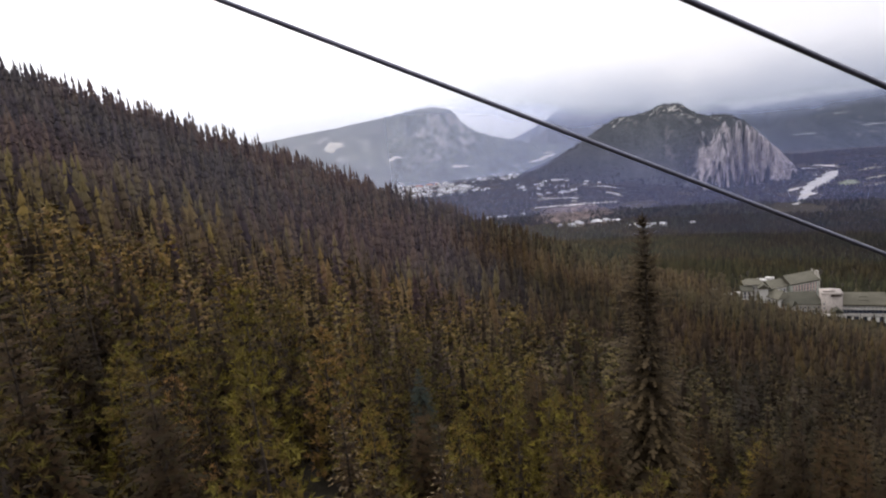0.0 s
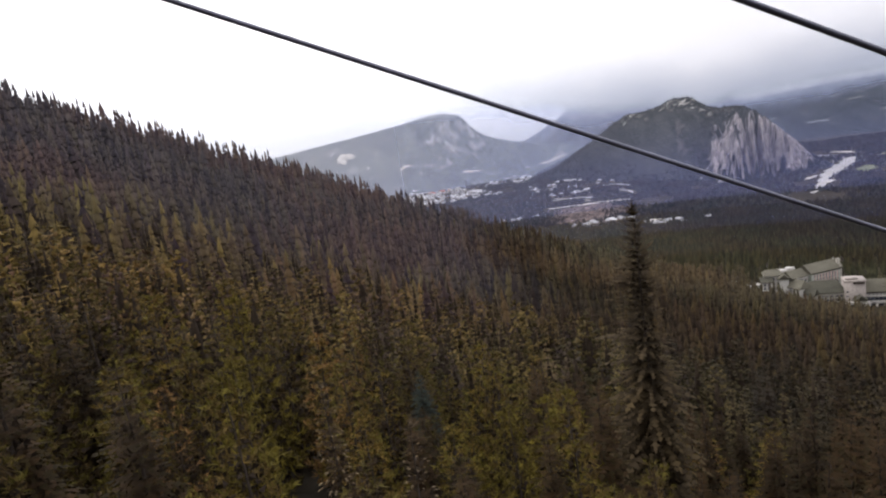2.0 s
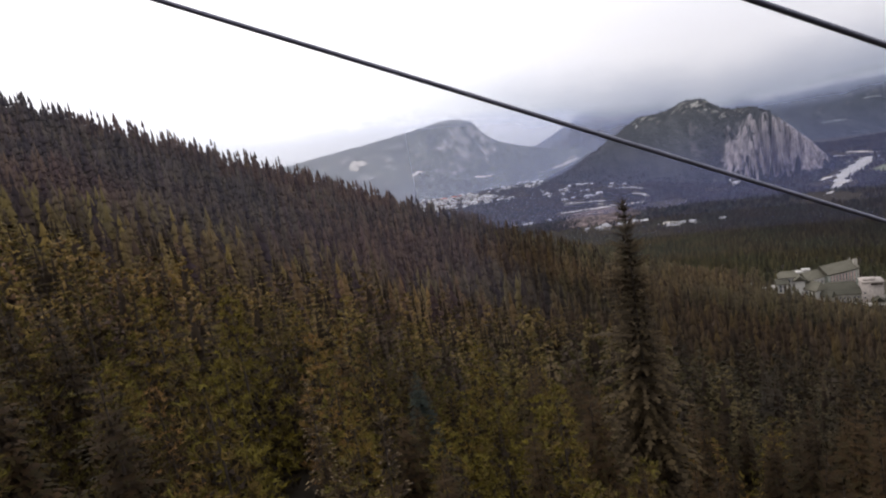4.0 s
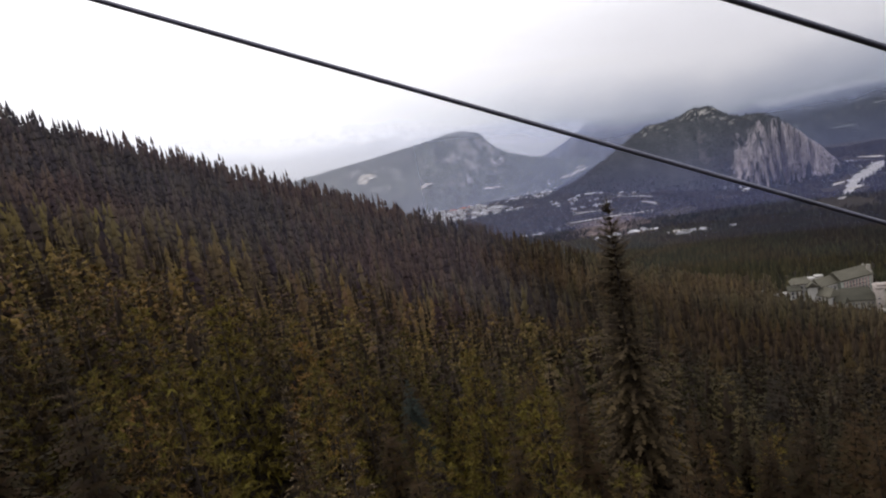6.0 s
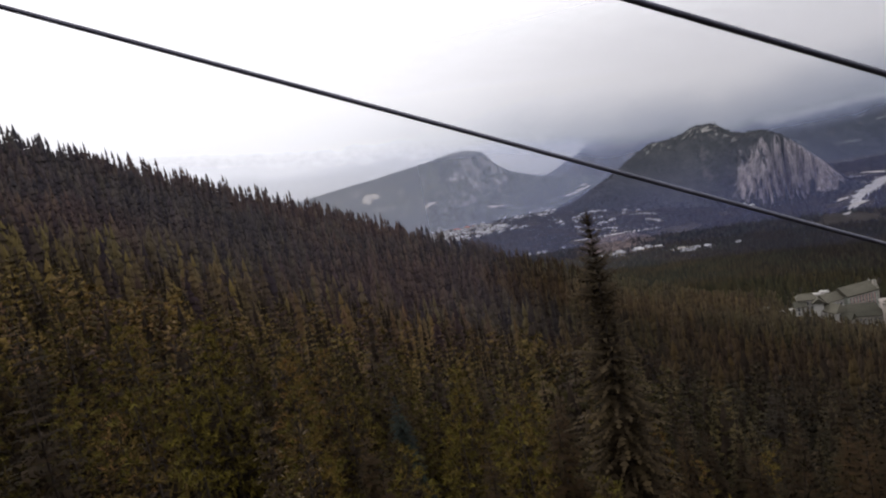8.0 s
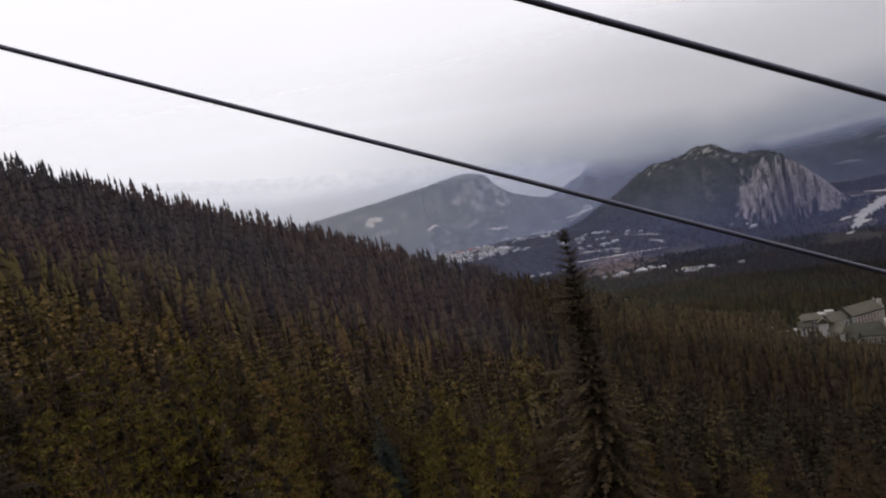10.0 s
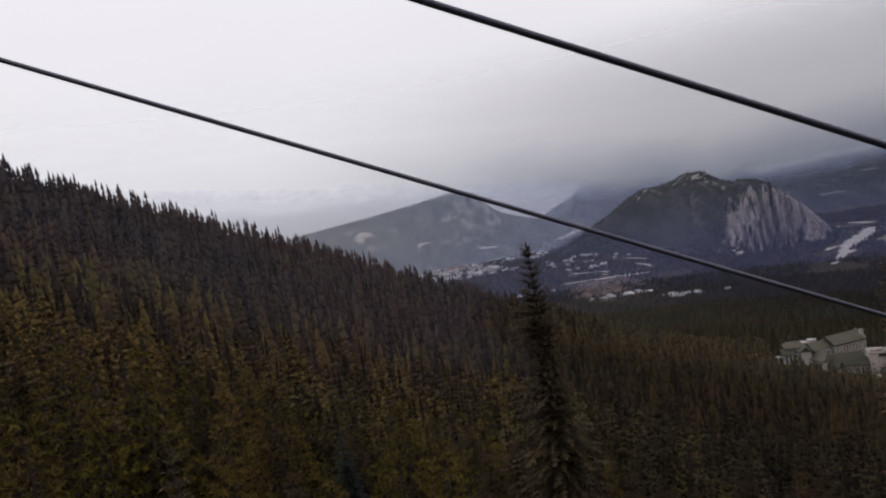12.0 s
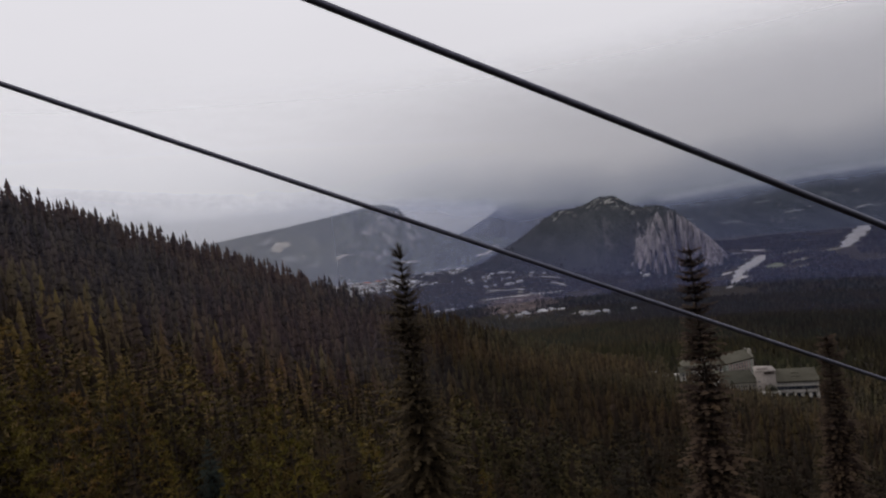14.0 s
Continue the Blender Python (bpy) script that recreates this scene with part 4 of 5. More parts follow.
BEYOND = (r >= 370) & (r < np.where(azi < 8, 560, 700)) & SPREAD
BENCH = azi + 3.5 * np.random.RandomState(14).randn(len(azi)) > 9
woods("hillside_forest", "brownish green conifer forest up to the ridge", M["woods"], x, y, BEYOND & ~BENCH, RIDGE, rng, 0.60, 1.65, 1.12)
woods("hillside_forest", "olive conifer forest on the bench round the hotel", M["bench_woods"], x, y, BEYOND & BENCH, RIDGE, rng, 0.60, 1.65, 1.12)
x, y, rng = jitter_grid(-200, 200, -180, 60, 7.5, 15)
r, azi = np.hypot(x, y), np.degrees(np.arctan2(x, y))
woods("slope_forest", "conifer forest beside and above the cable line", M["woods"], x, y, (r < 190) & (r > 24) & (np.abs(y - 0.13 * x) > 19) & ((azi < -48) | (azi > 56)), FAR, rng, 0.75, 1.1)


# ---- the two steel ropes of the line ----
def rope(through_point, direction, radius, back, ahead, label):
    d = Vector(direction).normalized()
    side = d.cross(Vector((0, 0, 1))).normalized()
    up = side.cross(d)
    n, sides = 220, 14
    V = []
    for i in range(n):
        c = Vector(through_point) + d * (-back + (back + ahead) * i / (n - 1))
        for s in range(sides):
            a = 6.2832 * s / sides
            V.append(c + side * (radius * math.cos(a)) + up * (radius * math.sin(a)))
    ob = new("steel_cable", mesh_of("steel_cable", [tuple(v) for v in V], grid_faces(n, sides, True), M["cable"], True))
    return tagged(ob, label, "cable", "cables of the gondola line")


rope((5.28300, 5.67112, 298.01701), (0.89226, 0.13467, -0.43096), 0.0200, 320, 90, "dark steel track cable strung above the forest")
rope((5.76600, 4.09761, 298.73528), (0.89469, 0.08726, -0.43808), 0.0200, 320, 90, "dark steel haul cable strung above the forest")


# ---- the valley: river, clearings, roads ----
def ribbon(name, pts, widths, z, material, label, category, parent=None):
    """A strip laid along a line of points, smoothed, with rounded uneven edges."""
    pts, widths = np.array(pts, dtype=float), np.array(widths, dtype=float)
    t = np.linspace(0, len(pts) - 1, 14 * len(pts))
    i = np.clip(t.astype(int), 0, len(pts) - 2)
    f = (t - i)[:, None]
    p0, p1, p2, p3 = pts[np.clip(i - 1, 0, None)], pts[i], pts[i + 1], pts[np.clip(i + 2, None, len(pts) - 1)]
    c = 0.5 * (2 * p1 + (p2 - p0) * f + (2 * p0 - 5 * p1 + 4 * p2 - p3) * f ** 2 + (3 * p1 - p0 - 3 * p2 + p3) * f ** 3)
    w = np.interp(t, np.arange(len(pts)), widths) * (1 + 0.20 * np.sin(t * 7.0) + 0.16 * np.sin(t * 17.0 + 1))
    d = np.gradient(c, axis=0)
    n = np.stack([-d[:, 1], d[:, 0]], 1) / np.linalg.norm(d, axis=1, keepdims=True)
    rows = [c + n * (w * k)[:, None] for k in (-0.5, 0.0, 0.5)]
    V = np.stack(rows, 1).reshape(-1, 2)
    zz = np.maximum(ground_z(V[:, 0], V[:, 1]), 0) + z
    ob = new(name, mesh_of(name, np.column_stack([V, zz]), grid_faces(len(c), 3), material, True))
    return tagged(ob, label, category, kind="structure")


M["water"] = grained("river_water", [(0.3, (0.20, 0.195, 0.195)), (0.7, (0.30, 0.285, 0.28))], 0.01, 0.1, 0.45, 0.3, 0.15, 0.3)
M["gravel"] = grained("gravel_bar", [(0.3, (0.30, 0.28, 0.25)), (0.7, (0.46, 0.43, 0.39))], 0.02, 0.2, 0.95, 0.1, 0.3, 0.5)
M["turf"] = grained("mown_turf", [(0.3, (0.095, 0.105, 0.065)), (0.7, (0.13, 0.14, 0.09))], 0.02, 0.3, 0.95, 0.1, 0.2, 0.2)
M["earth"] = grained("bare_earth", [(0.40, (0.030, 0.027, 0.023)), (0.50, (0.078, 0.056, 0.052)), (0.62, (0.115, 0.084, 0.078)), (0.72, (0.24, 0.21, 0.20))], 0.06, 0.3, 0.95, 0.1, 0.6, 1.5)
M["road"] = grained("pale_road", [(0.3, (0.22, 0.22, 0.22)), (0.7, (0.33, 0.32, 0.31))], 0.05, 0.4, 0.9, 0.2, 0.2, 0.1)
M["meadow"] = grained("dry_meadow", [(0.3, (0.14, 0.132, 0.095)), (0.7, (0.27, 0.25, 0.20))], 0.015, 0.2, 0.95, 0.1, 0.3, 0.3)

ribbon("water_river", [(930, 1660), (1000, 1750), (1075, 1850), (1150, 1950), (1225, 2040), (1310, 2125), (1390, 2225), (1440, 2330), (1420, 2440), (1330, 2500)], [12, 18, 34, 50, 54, 62, 60, 44, 30, 14], 1.3, M["water"], "pale grey river winding through the valley", "river")


ribbon("water_river", [(1690, 2180), (1800, 2300), (1990, 2500), (2200, 2720), (2330, 2870)], [26, 46, 60, 66, 40], 1.3, M["water"], "further reach of the pale river", "river")


def strips(name, material, label, category, z, lines):
    for pts, width in lines:
        ribbon(name, pts, [width * 0.4] + [width] * (len(pts) - 2) + [width * 0.4], z, material, label, category)


strips("gravel_bar", M["gravel"], "pale gravel bar beside the river", "gravel bar", 1.7,
       [([(1491, 2525), (1506, 2457), (1498, 2357)], 34), ([(1050, 1911), (1080, 1935), (1111, 1956)], 22), ([(991, 1773), (1045, 1797), (1096, 1827)], 16), ([(1300, 2200), (1370, 2290), (1440, 2380)], 24)])
strips("gravel_lot", M["gravel"], "pale gravel lot beside low buildings", "lot", 1.9, [([(462, 1600), (488, 1612), (512, 1600)], 34), ([(505, 1570), (530, 1556), (548, 1540)], 14)])
strips("earth_road", M["gravel"], "pale earth road along the terraced bank", "road", 2.2, [([(318, 2425), (365, 2360), (408, 2287), (480, 2072), (507, 1950)], 11), ([(290, 2118), (360, 2106), (430, 2096), (500, 2082), (570, 2062)], 26)])
strips("fairway", M["turf"], "green golf fairway", "fairway", 1.6, [([(1215, 1900), (1260, 1950), (1310, 2010)], 52)])
strips("fairway", M["meadow"], "pale dry fairway beside the river", "fairway", 1.6,
       [([(1466, 2211), (1541, 2247), (1584, 2241)], 34), ([(1337, 1974), (1393, 2017), (1436, 2031)], 26), ([(1241, 1845), (1289, 1865), (1336, 1889)], 16), ([(1480, 2100), (1600, 2150), (1720, 2180)], 28), ([(1739, 2339), (1775, 2345), (1806, 2347)], 20), ([(1480, 2280), (1560, 2330), (1622, 2340)], 26)])
strips("road", M["road"], "pale valley road curving through the trees", "road", 1.6,
       [([(560, 2140), (602, 2200), (615, 2270), (600, 2340), (570, 2400)], 13), ([(328, 2330), (432, 2310), (494, 2212), (567, 2180)], 20), ([(571, 2594), (636, 2570), (672, 2405)], 20),
        ([(330, 3280), (430, 3480), (560, 3640), (660, 3780)], 26), ([(333, 2895), (390, 2745), (485, 2776)], 16), ([(581, 3004), (676, 3056), (738, 3004)], 26), ([(291, 1711), (336, 1661), (391, 1644)], 16)])
strips("meadow", M["meadow"], "pale meadow strip at the mountain foot", "meadow", 1.8,
       [([(20, 3650), (160, 3700), (300, 3760)], 36), ([(520, 4050), (590, 4250), (650, 4400)], 44), ([(800, 2681), (835, 2730), (869, 2783)], 22), ([(860, 3450), (960, 3480), (1060, 3520)], 30)])


# the bare terraced bank, ragged at its edges and half grown over
def bare_bank():
    u, v = np.linspace(-170, 170, 90), np.linspace(0, 420, 90)
    U, V = np.meshgrid(u, v, indexing="ij")
    step = V / 84.0 + 0.35 * rough_field(U, V, 120, 61, 3)
    k = np.floor(step)
    h = 2.2 * (k + smooth01(step - k, 0.5, 0.95)) + 0.8 * rough_field(U, V, 45, 60, 4)
    rim = np.hypot(U / (128 + 26 * rough_field(U, V, 90, 62, 2)), (V - 205) / 190)
    h = h * (1 - smooth01(rim, 0.72, 1.02)) - 4 * smooth01(rim, 0.95, 1.1) + 1.0
    a = radians(-11)
    x, y = 345 + U * math.cos(a) - V * math.sin(a), 1690 + U * math.sin(a) + V * math.cos(a)
    ob = new("bare_bank", mesh_of("bare_bank", np.stack([x, y, h + np.maximum(ground_z(x, y), 0)], -1).reshape(-1, 3), grid_faces(90, 90), M["earth"], True))
    tagged(ob, "bare reddish earth bank cut in terraces", "earth bank", kind="structure")


bare_bank()


# trees that have come up again on the bank
def bank_trees():
    rng = np.random.RandomState(63)
    u, v = -115 + 230 * rng.rand(420), 20 + 370 * rng.rand(420)
    keep = rough_field(u, v, 80, 64, 3) > 0.05
    u, v, a = u[keep], v[keep], radians(-11)
    x, y = 345 + u * math.cos(a) - v * math.sin(a), 1690 + u * math.sin(a) + v * math.cos(a)
    n = len(x)
    V, F, K, Q = joined(VFAR, x, y, np.maximum(ground_z(x, y), 0) + 1, 0.5 + 0.5 * rng.rand(n), 0.8 + 0.5 * rng.rand(n), rng.rand(n) * 6.283, rng.randint(len(VFAR), size=n))
    tagged(new("bank_trees", tint_mesh(mesh_of("bank_trees", V, F, M["floor_woods"]), Q)), "young conifers scattered over the bare bank", "forest", kind="stuff")


def clear_of(x, y, spots):
    ok = np.ones(len(x), dtype=bool)
    for cx, cy, rx, ry, turn in spots:
        a = radians(turn)
        dx, dy = x - cx, y - cy
        ok &= ((dx * math.cos(a) + dy * math.sin(a)) / rx) ** 2 + ((dy * math.cos(a) - dx * math.sin(a)) / ry) ** 2 > 1
    return ok


OPEN = [(490, 1600, 36, 26, 0), (525, 1558, 30, 10, -30), (440, 2180, 12, 260, -14), (345, 1800, 85, 60, 10), (360, 1900, 70, 45, 0), (400, 2010, 70, 45, 0), (1200, 2030, 330, 42, 48), (-180, 3210, 290, 440, 0), (1500, 2440, 30, 100, 0), (605, 2270, 22, 130, 0), (450, 2280, 130, 24, -20), (630, 2510, 30, 100, 20),
        (480, 3520, 40, 330, -35), (640, 3010, 130, 40, 0), (545, 1505, 44, 14, -30), (1500, 2225, 110, 30, 10), (1390, 2005, 70, 24, 30), (1262, 1955, 34, 80, -35), (1290, 1867, 60, 16, 25), (150, 1960, 50, 10, 0),
        (370, 1690, 60, 34, 0), (430, 2085, 150, 30, -10), (400, 2800, 110, 26, 0), (900, 2150, 20, 30, 0), (2010, 2520, 480, 46, 47), (1700, 2335, 130, 24, 8)]
# haze is put into the needle colours of both woods as a bluish tint
M["peak_needles"] = needles("hazy_mountain_needles", [(0.0, (0.0178, 0.0202, 0.0277)), (0.5, (0.0326, 0.0360, 0.0462)), (1.0, (0.0577, 0.0576, 0.0672))], True)
M["floor_woods"] = needles("hazy_floor_needles", [(0.0, (0.0302, 0.0325, 0.0341)), (0.5, (0.0498, 0.0509, 0.0501)), (1.0, (0.0831, 0.0792, 0.0727))], True)
VFAR = [jag_cone(4, 2, 440 + i, 4.0) for i in range(4)]
bank_trees()
x, y, rng = jitter_grid(-150, 1400, 350, 1800, 7.8, 21)
r, azi = np.hypot(x, y), np.degrees(np.arctan2(x, y))
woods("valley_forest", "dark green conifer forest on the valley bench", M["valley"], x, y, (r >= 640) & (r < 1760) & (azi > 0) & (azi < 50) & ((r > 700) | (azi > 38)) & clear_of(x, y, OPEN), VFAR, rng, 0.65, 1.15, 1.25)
x, y, rng = jitter_grid(-400, 2400, 1200, 3600, 11.5, 22)
r, azi = np.hypot(x, y), np.degrees(np.arctan2(x, y))
thin = rough_field(x, y, 420, 77, 3) > -0.45
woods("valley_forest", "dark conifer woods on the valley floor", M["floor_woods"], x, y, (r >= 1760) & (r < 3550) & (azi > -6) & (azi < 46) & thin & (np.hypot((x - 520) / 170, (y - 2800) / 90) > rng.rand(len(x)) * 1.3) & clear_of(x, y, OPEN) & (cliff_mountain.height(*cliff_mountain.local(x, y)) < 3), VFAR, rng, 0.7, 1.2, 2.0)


# trees on the cliff mountain's gentler slopes
rng = np.random.RandomState(31)
u = -880 + 1290 * rng.rand(9000)
v = -735 + 800 * rng.rand(9000) + 34 * np.logaddexp(0, -(u - 10) / 40.0)
h, du, dv = cliff_mountain.height(u, v), cliff_mountain.height(u + 6, v), cliff_mountain.height(u, v + 6)
gentle = (np.hypot(du - h, dv - h) / 6 < 0.72) & (h > 1) & ((h < 235) | (rng.rand(9000) < 0.30))
tx, ty = cliff_mountain.world(u[gentle], v[gentle])
n = len(tx)
ts = 0.42 + 0.4 * rng.rand(n)
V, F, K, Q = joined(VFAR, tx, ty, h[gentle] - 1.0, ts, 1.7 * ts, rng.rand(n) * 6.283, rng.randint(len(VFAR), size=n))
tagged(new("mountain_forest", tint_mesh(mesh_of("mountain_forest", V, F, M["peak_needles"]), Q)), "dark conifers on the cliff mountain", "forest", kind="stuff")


# ---- the town in the valley ----
M["wall_pale"] = grained("pale_house_wall", [(0.3, (0.3150, 0.3000, 0.2775)), (0.7, (0.4500, 0.4350, 0.4050))], 0.05, 0.5, 0.9, 0.2, 0.0)
M["wall_brown"] = grained("brown_house_wall", [(0.3, (0.16, 0.12, 0.09)), (0.7, (0.26, 0.20, 0.16))], 0.05, 0.5, 0.9, 0.2, 0.0)
M["roof_grey"] = grained("grey_roof", [(0.3, (0.20, 0.20, 0.21)), (0.7, (0.34, 0.34, 0.35))], 0.05, 0.5, 0.8, 0.2, 0.0)
M["roof_red"] = grained("red_roof", [(0.3, (0.26, 0.075, 0.055)), (0.7, (0.36, 0.12, 0.09))], 0.05, 0.5, 0.8, 0.2, 0.0)
M["roof_white"] = grained("white_roof", [(0.3, (0.36, 0.36, 0.37)), (0.7, (0.50, 0.50, 0.50))], 0.05, 0.5, 0.7, 0.2, 0.0)


def plain_box(lx, ly, z0, z1, material, name):
    V = [(x, y, z) for z in (z0, z1) for x, y in ((-lx / 2, -ly / 2), (lx / 2, -ly / 2), (lx / 2, ly / 2), (-lx / 2, ly / 2))]
    return mesh_of(name, V, [(0, 1, 5, 4), (1, 2, 6, 5), (2, 3, 7, 6), (3, 0, 4, 7), (4, 5, 6, 7), (3, 2, 1, 0)], material)


def gable_roof(lx, ly, eave, ridge, material):
    L, D = lx / 2 + 0.6, ly / 2 + 0.6
    V = [(-L, -D, eave), (L, -D, eave), (L, D, eave), (-L, D, eave), (-L, 0, ridge), (L, 0, ridge), (-L, -D, eave - 0.5), (L, -D, eave - 0.5), (L, D, eave - 0.5), (-L, D, eave - 0.5)]
    me = bpy.data.meshes.new("roof")
    me.from_pydata(V, [], [(0, 1, 5, 4), (2, 3, 4, 5), (1, 2, 5), (3, 0, 4), (0, 6, 7, 1), (1, 7, 8, 2), (2, 8, 9, 3), (3, 9, 6, 0), (9, 8, 7, 6)])
    me.materials.append(material)
    return me


def town_house(name, label, lx, ly, h, rise, wall_mat, roof_mat, rows):
    base = new(name)
    tagged(base, label, "house", "buildings of the valley town")
    wall = part("wall", plain_box(lx, ly, -3, h, wall_mat, "wall"), base)
    part("roof", gable_roof(lx, ly, h + 0.2, h + rise, roof_mat), base)
    for z in rows:
        strip = part("window", plain_box(lx * 0.86, ly + 0.12, z, z + 1.3, M["window_dark"], "window"), wall)
    return base


M["window_dark"] = grained("dark_panes", [(0.3, (0.03, 0.035, 0.045)), (0.7, (0.06, 0.065, 0.075))], 0.2, 2.0, 0.2, 0.5, 0.0)
KINDS = [
    town_house("house", "pale house with a grey pitched roof", 15, 11, 7, 4.0, M["wall_pale"], M["roof_grey"], (1.2, 4.4)),
    town_house("house", "brown house with a white roof", 18, 12, 7, 3.0, M["wall_brown"], M["roof_white"], (1.2, 4.4)),
    town_house("town_block", "long pale block with a light roof", 22, 13, 10, 3.0, M["wall_pale"], M["roof_white"], (1.4, 4.8, 8.0)),
    town_house("town_block", "long block with a red roof", 26, 13, 9, 4.5, M["wall_pale"], M["roof_red"], (1.4, 4.8)),
    town_house("house", "brown house with a grey roof", 14, 10, 6, 4.0, M["wall_brown"], M["roof_grey"], (1.2, 4.0)),
    town_house("town_block", "broad white building with a flat white roof", 34, 20, 10, 1.6, M["wall_pale"], M["roof_white"], (2.0, 6.0)),
]
used = [False] * len(KINDS)


def place_house(k, x, y, turn):
    m = pose(x, y, max(float(ground_z(x, y)), 0.0) + 0.6, 0, 0, turn)
    if used[k]:
        copy_thing(KINDS[k], m)
    else:
        used[k] = True
        KINDS[k].matrix_basis = m


rng = np.random.RandomState(5)
# the town centre: blocks along parallel streets
for i in range(13):
    for j in range(24):
        u, v = -165 + 33 * i + rng.randn() * 5, -500 + 36 * j + rng.randn() * 5
        if rng.rand() < 0.26 + 0.34 * abs(v + 80) / 420:
            continue
        x, y = -195 + u * 0.95 - v * 0.30, 3270 + u * 0.30 + v * 0.95
        k = 3 if (40 < u < 170 and 40 < v < 150 and rng.rand() < 0.55) else (0, 1, 2, 2, 0, 4)[rng.randint(6)]
        place_house(k, x, y, 17 + 90 * rng.randint(2) + rng.randn() * 4)
# scattered houses along the far road, then larger groups
for cx, cy, sx, sy, n, choice in ((230, 3450, 190, 190, 46, (0, 1, 4, 2)), (560, 3600, 90, 120, 12, (0, 1, 2)), (530, 2960, 90, 36, 7, (5, 2, 2)), (690, 2920, 80, 50, 8, (2, 0)),
                                  (372, 1690, 80, 20, 12, (1, 0, 4, 0)), (170, 1965, 60, 16, 6, (4, 0)), (525, 1525, 72, 22, 8, (4, 0, 4)), (520, 2780, 210, 140, 26, (0, 4, 4, 1, 4)), (900, 2150, 60, 120, 5, (0, 2)), (420, 2440, 90, 50, 9, (0, 2, 4))):
    for _ in range(n):
        place_house(choice[rng.randint(len(choice))], cx + (rng.rand() * 2 - 1) * sx, cy + (rng.rand() * 2 - 1) * sy, 15 + rng.randn() * 25)


# ---- the hotel on its bench among the trees ----
M["stucco"] = grained("cream_stucco", [(0.3, (0.2380, 0.2210, 0.1913)), (0.7, (0.3230, 0.3017, 0.2592))], 0.05, 0.6, 0.9, 0.2, 0.2, 0.05)
M["roof_green"] = grained("green_roof", [(0.3, (0.078, 0.072, 0.054)), (0.7, (0.110, 0.102, 0.078))], 0.08, 1.2, 0.8, 0.2, 0.3, 0.06, stretch=(1, 1, 4))
M["roof_dark"] = grained("dark_green_roof", [(0.3, (0.054, 0.052, 0.040)), (0.7, (0.080, 0.076, 0.058))], 0.08, 1.2, 0.8, 0.2, 0.3, 0.06, stretch=(1, 1, 4))
M["rose_stucco"] = grained("rose_stucco", [(0.3, (0.2465, 0.2167, 0.1997)), (0.7, (0.3230, 0.2848, 0.2592))], 0.05, 0.6, 0.9, 0.2, 0.2, 0.05)
M["white_wall"] = grained("white_wall", [(0.3, (0.3680, 0.3520, 0.3280)), (0.7, (0.4800, 0.4640, 0.4320))], 0.08, 0.8, 0.9, 0.2, 0.2, 0.05)
M["glass"] = grained("dark_window_glass", [(0.3, (0.020, 0.026, 0.045)), (0.7, (0.035, 0.042, 0.070))], 0.2, 2.0, 0.12, 0.5, 0.0)
M["frame_white"] = grained("white_trim", [(0.3, (0.2805, 0.2677, 0.2465)), (0.7, (0.3910, 0.3740, 0.3485))], 0.3, 2.0, 0.7, 0.3, 0.0)
M["pale_green"] = grained("pale_green_stucco", [(0.3, (0.2465, 0.2635, 0.2295)), (0.7, (0.3145, 0.3315, 0.2890))], 0.05, 0.6, 0.9, 0.2, 0.2, 0.05)
M["blush"] = grained("rose_panel", [(0.3, (0.34, 0.22, 0.20)), (0.7, (0.42, 0.29, 0.26))], 0.2, 2.0, 0.8, 0.2, 0.0)

hotel = new("hotel")
tagged(hotel, "large cream hotel with green pitched roofs among trees", "hotel")
hotel.matrix_basis = pose(342, 545, 94, 0, 0, math.degrees(math.atan2(-0.37, 0.93)))


def frame_at(u, v, z, turn):
    return Matrix.Translation((u, v, z)) @ Euler((0, 0, radians(turn))).to_matrix().to_4x4()


def box_verts(x0, x1, y0, y1, z0, z1):
    V = [(x, y, z) for z in (z0, z1) for x, y in ((x0, y0), (x1, y0), (x1, y1), (x0, y1))]
    F = [(0, 1, 5, 4), (1, 2, 6, 5), (2, 3, 7, 6), (3, 0, 4, 7), (4, 5, 6, 7), (3, 2, 1, 0)]
    return V, F


def boxes_mesh(name, boxes, material):
    V, F = [], []
    for b in boxes:
        v, f = box_verts(*b)
        F += [tuple(i + len(V) for i in q) for q in f]
        V += v
    return mesh_of(name, V, F, material)


def roof_mesh(name, length, depth, eave, ridge, hip, material, over=1.2, thick=0.5):
    """A pitched roof with overhang and a real edge; hip: metres by which the ridge is drawn in."""
    L, D = length / 2 + over, depth / 2 + over
    top = [(-L, -D, eave), (L, -D, eave), (L, D, eave), (-L, D, eave), (-L + hip, 0, ridge), (L - hip, 0, ridge)]
    V = top + [(x, y, z - thick) for x, y, z in top]
    F4 = [(0, 1, 5, 4), (2, 3, 4, 5), (0, 6, 7, 1), (1, 7, 8, 2), (2, 8, 9, 3), (3, 9, 6, 0), (6, 10, 11, 7), (8, 11, 10, 9)]
    F3 = [(1, 2, 5), (3, 0, 4), (7, 11, 8), (9, 10, 6)]
    me = bpy.data.meshes.new(name)
    me.from_pydata(V, [], F4 + F3)
    me.materials.append(material)
    return me


WINDOW = {}


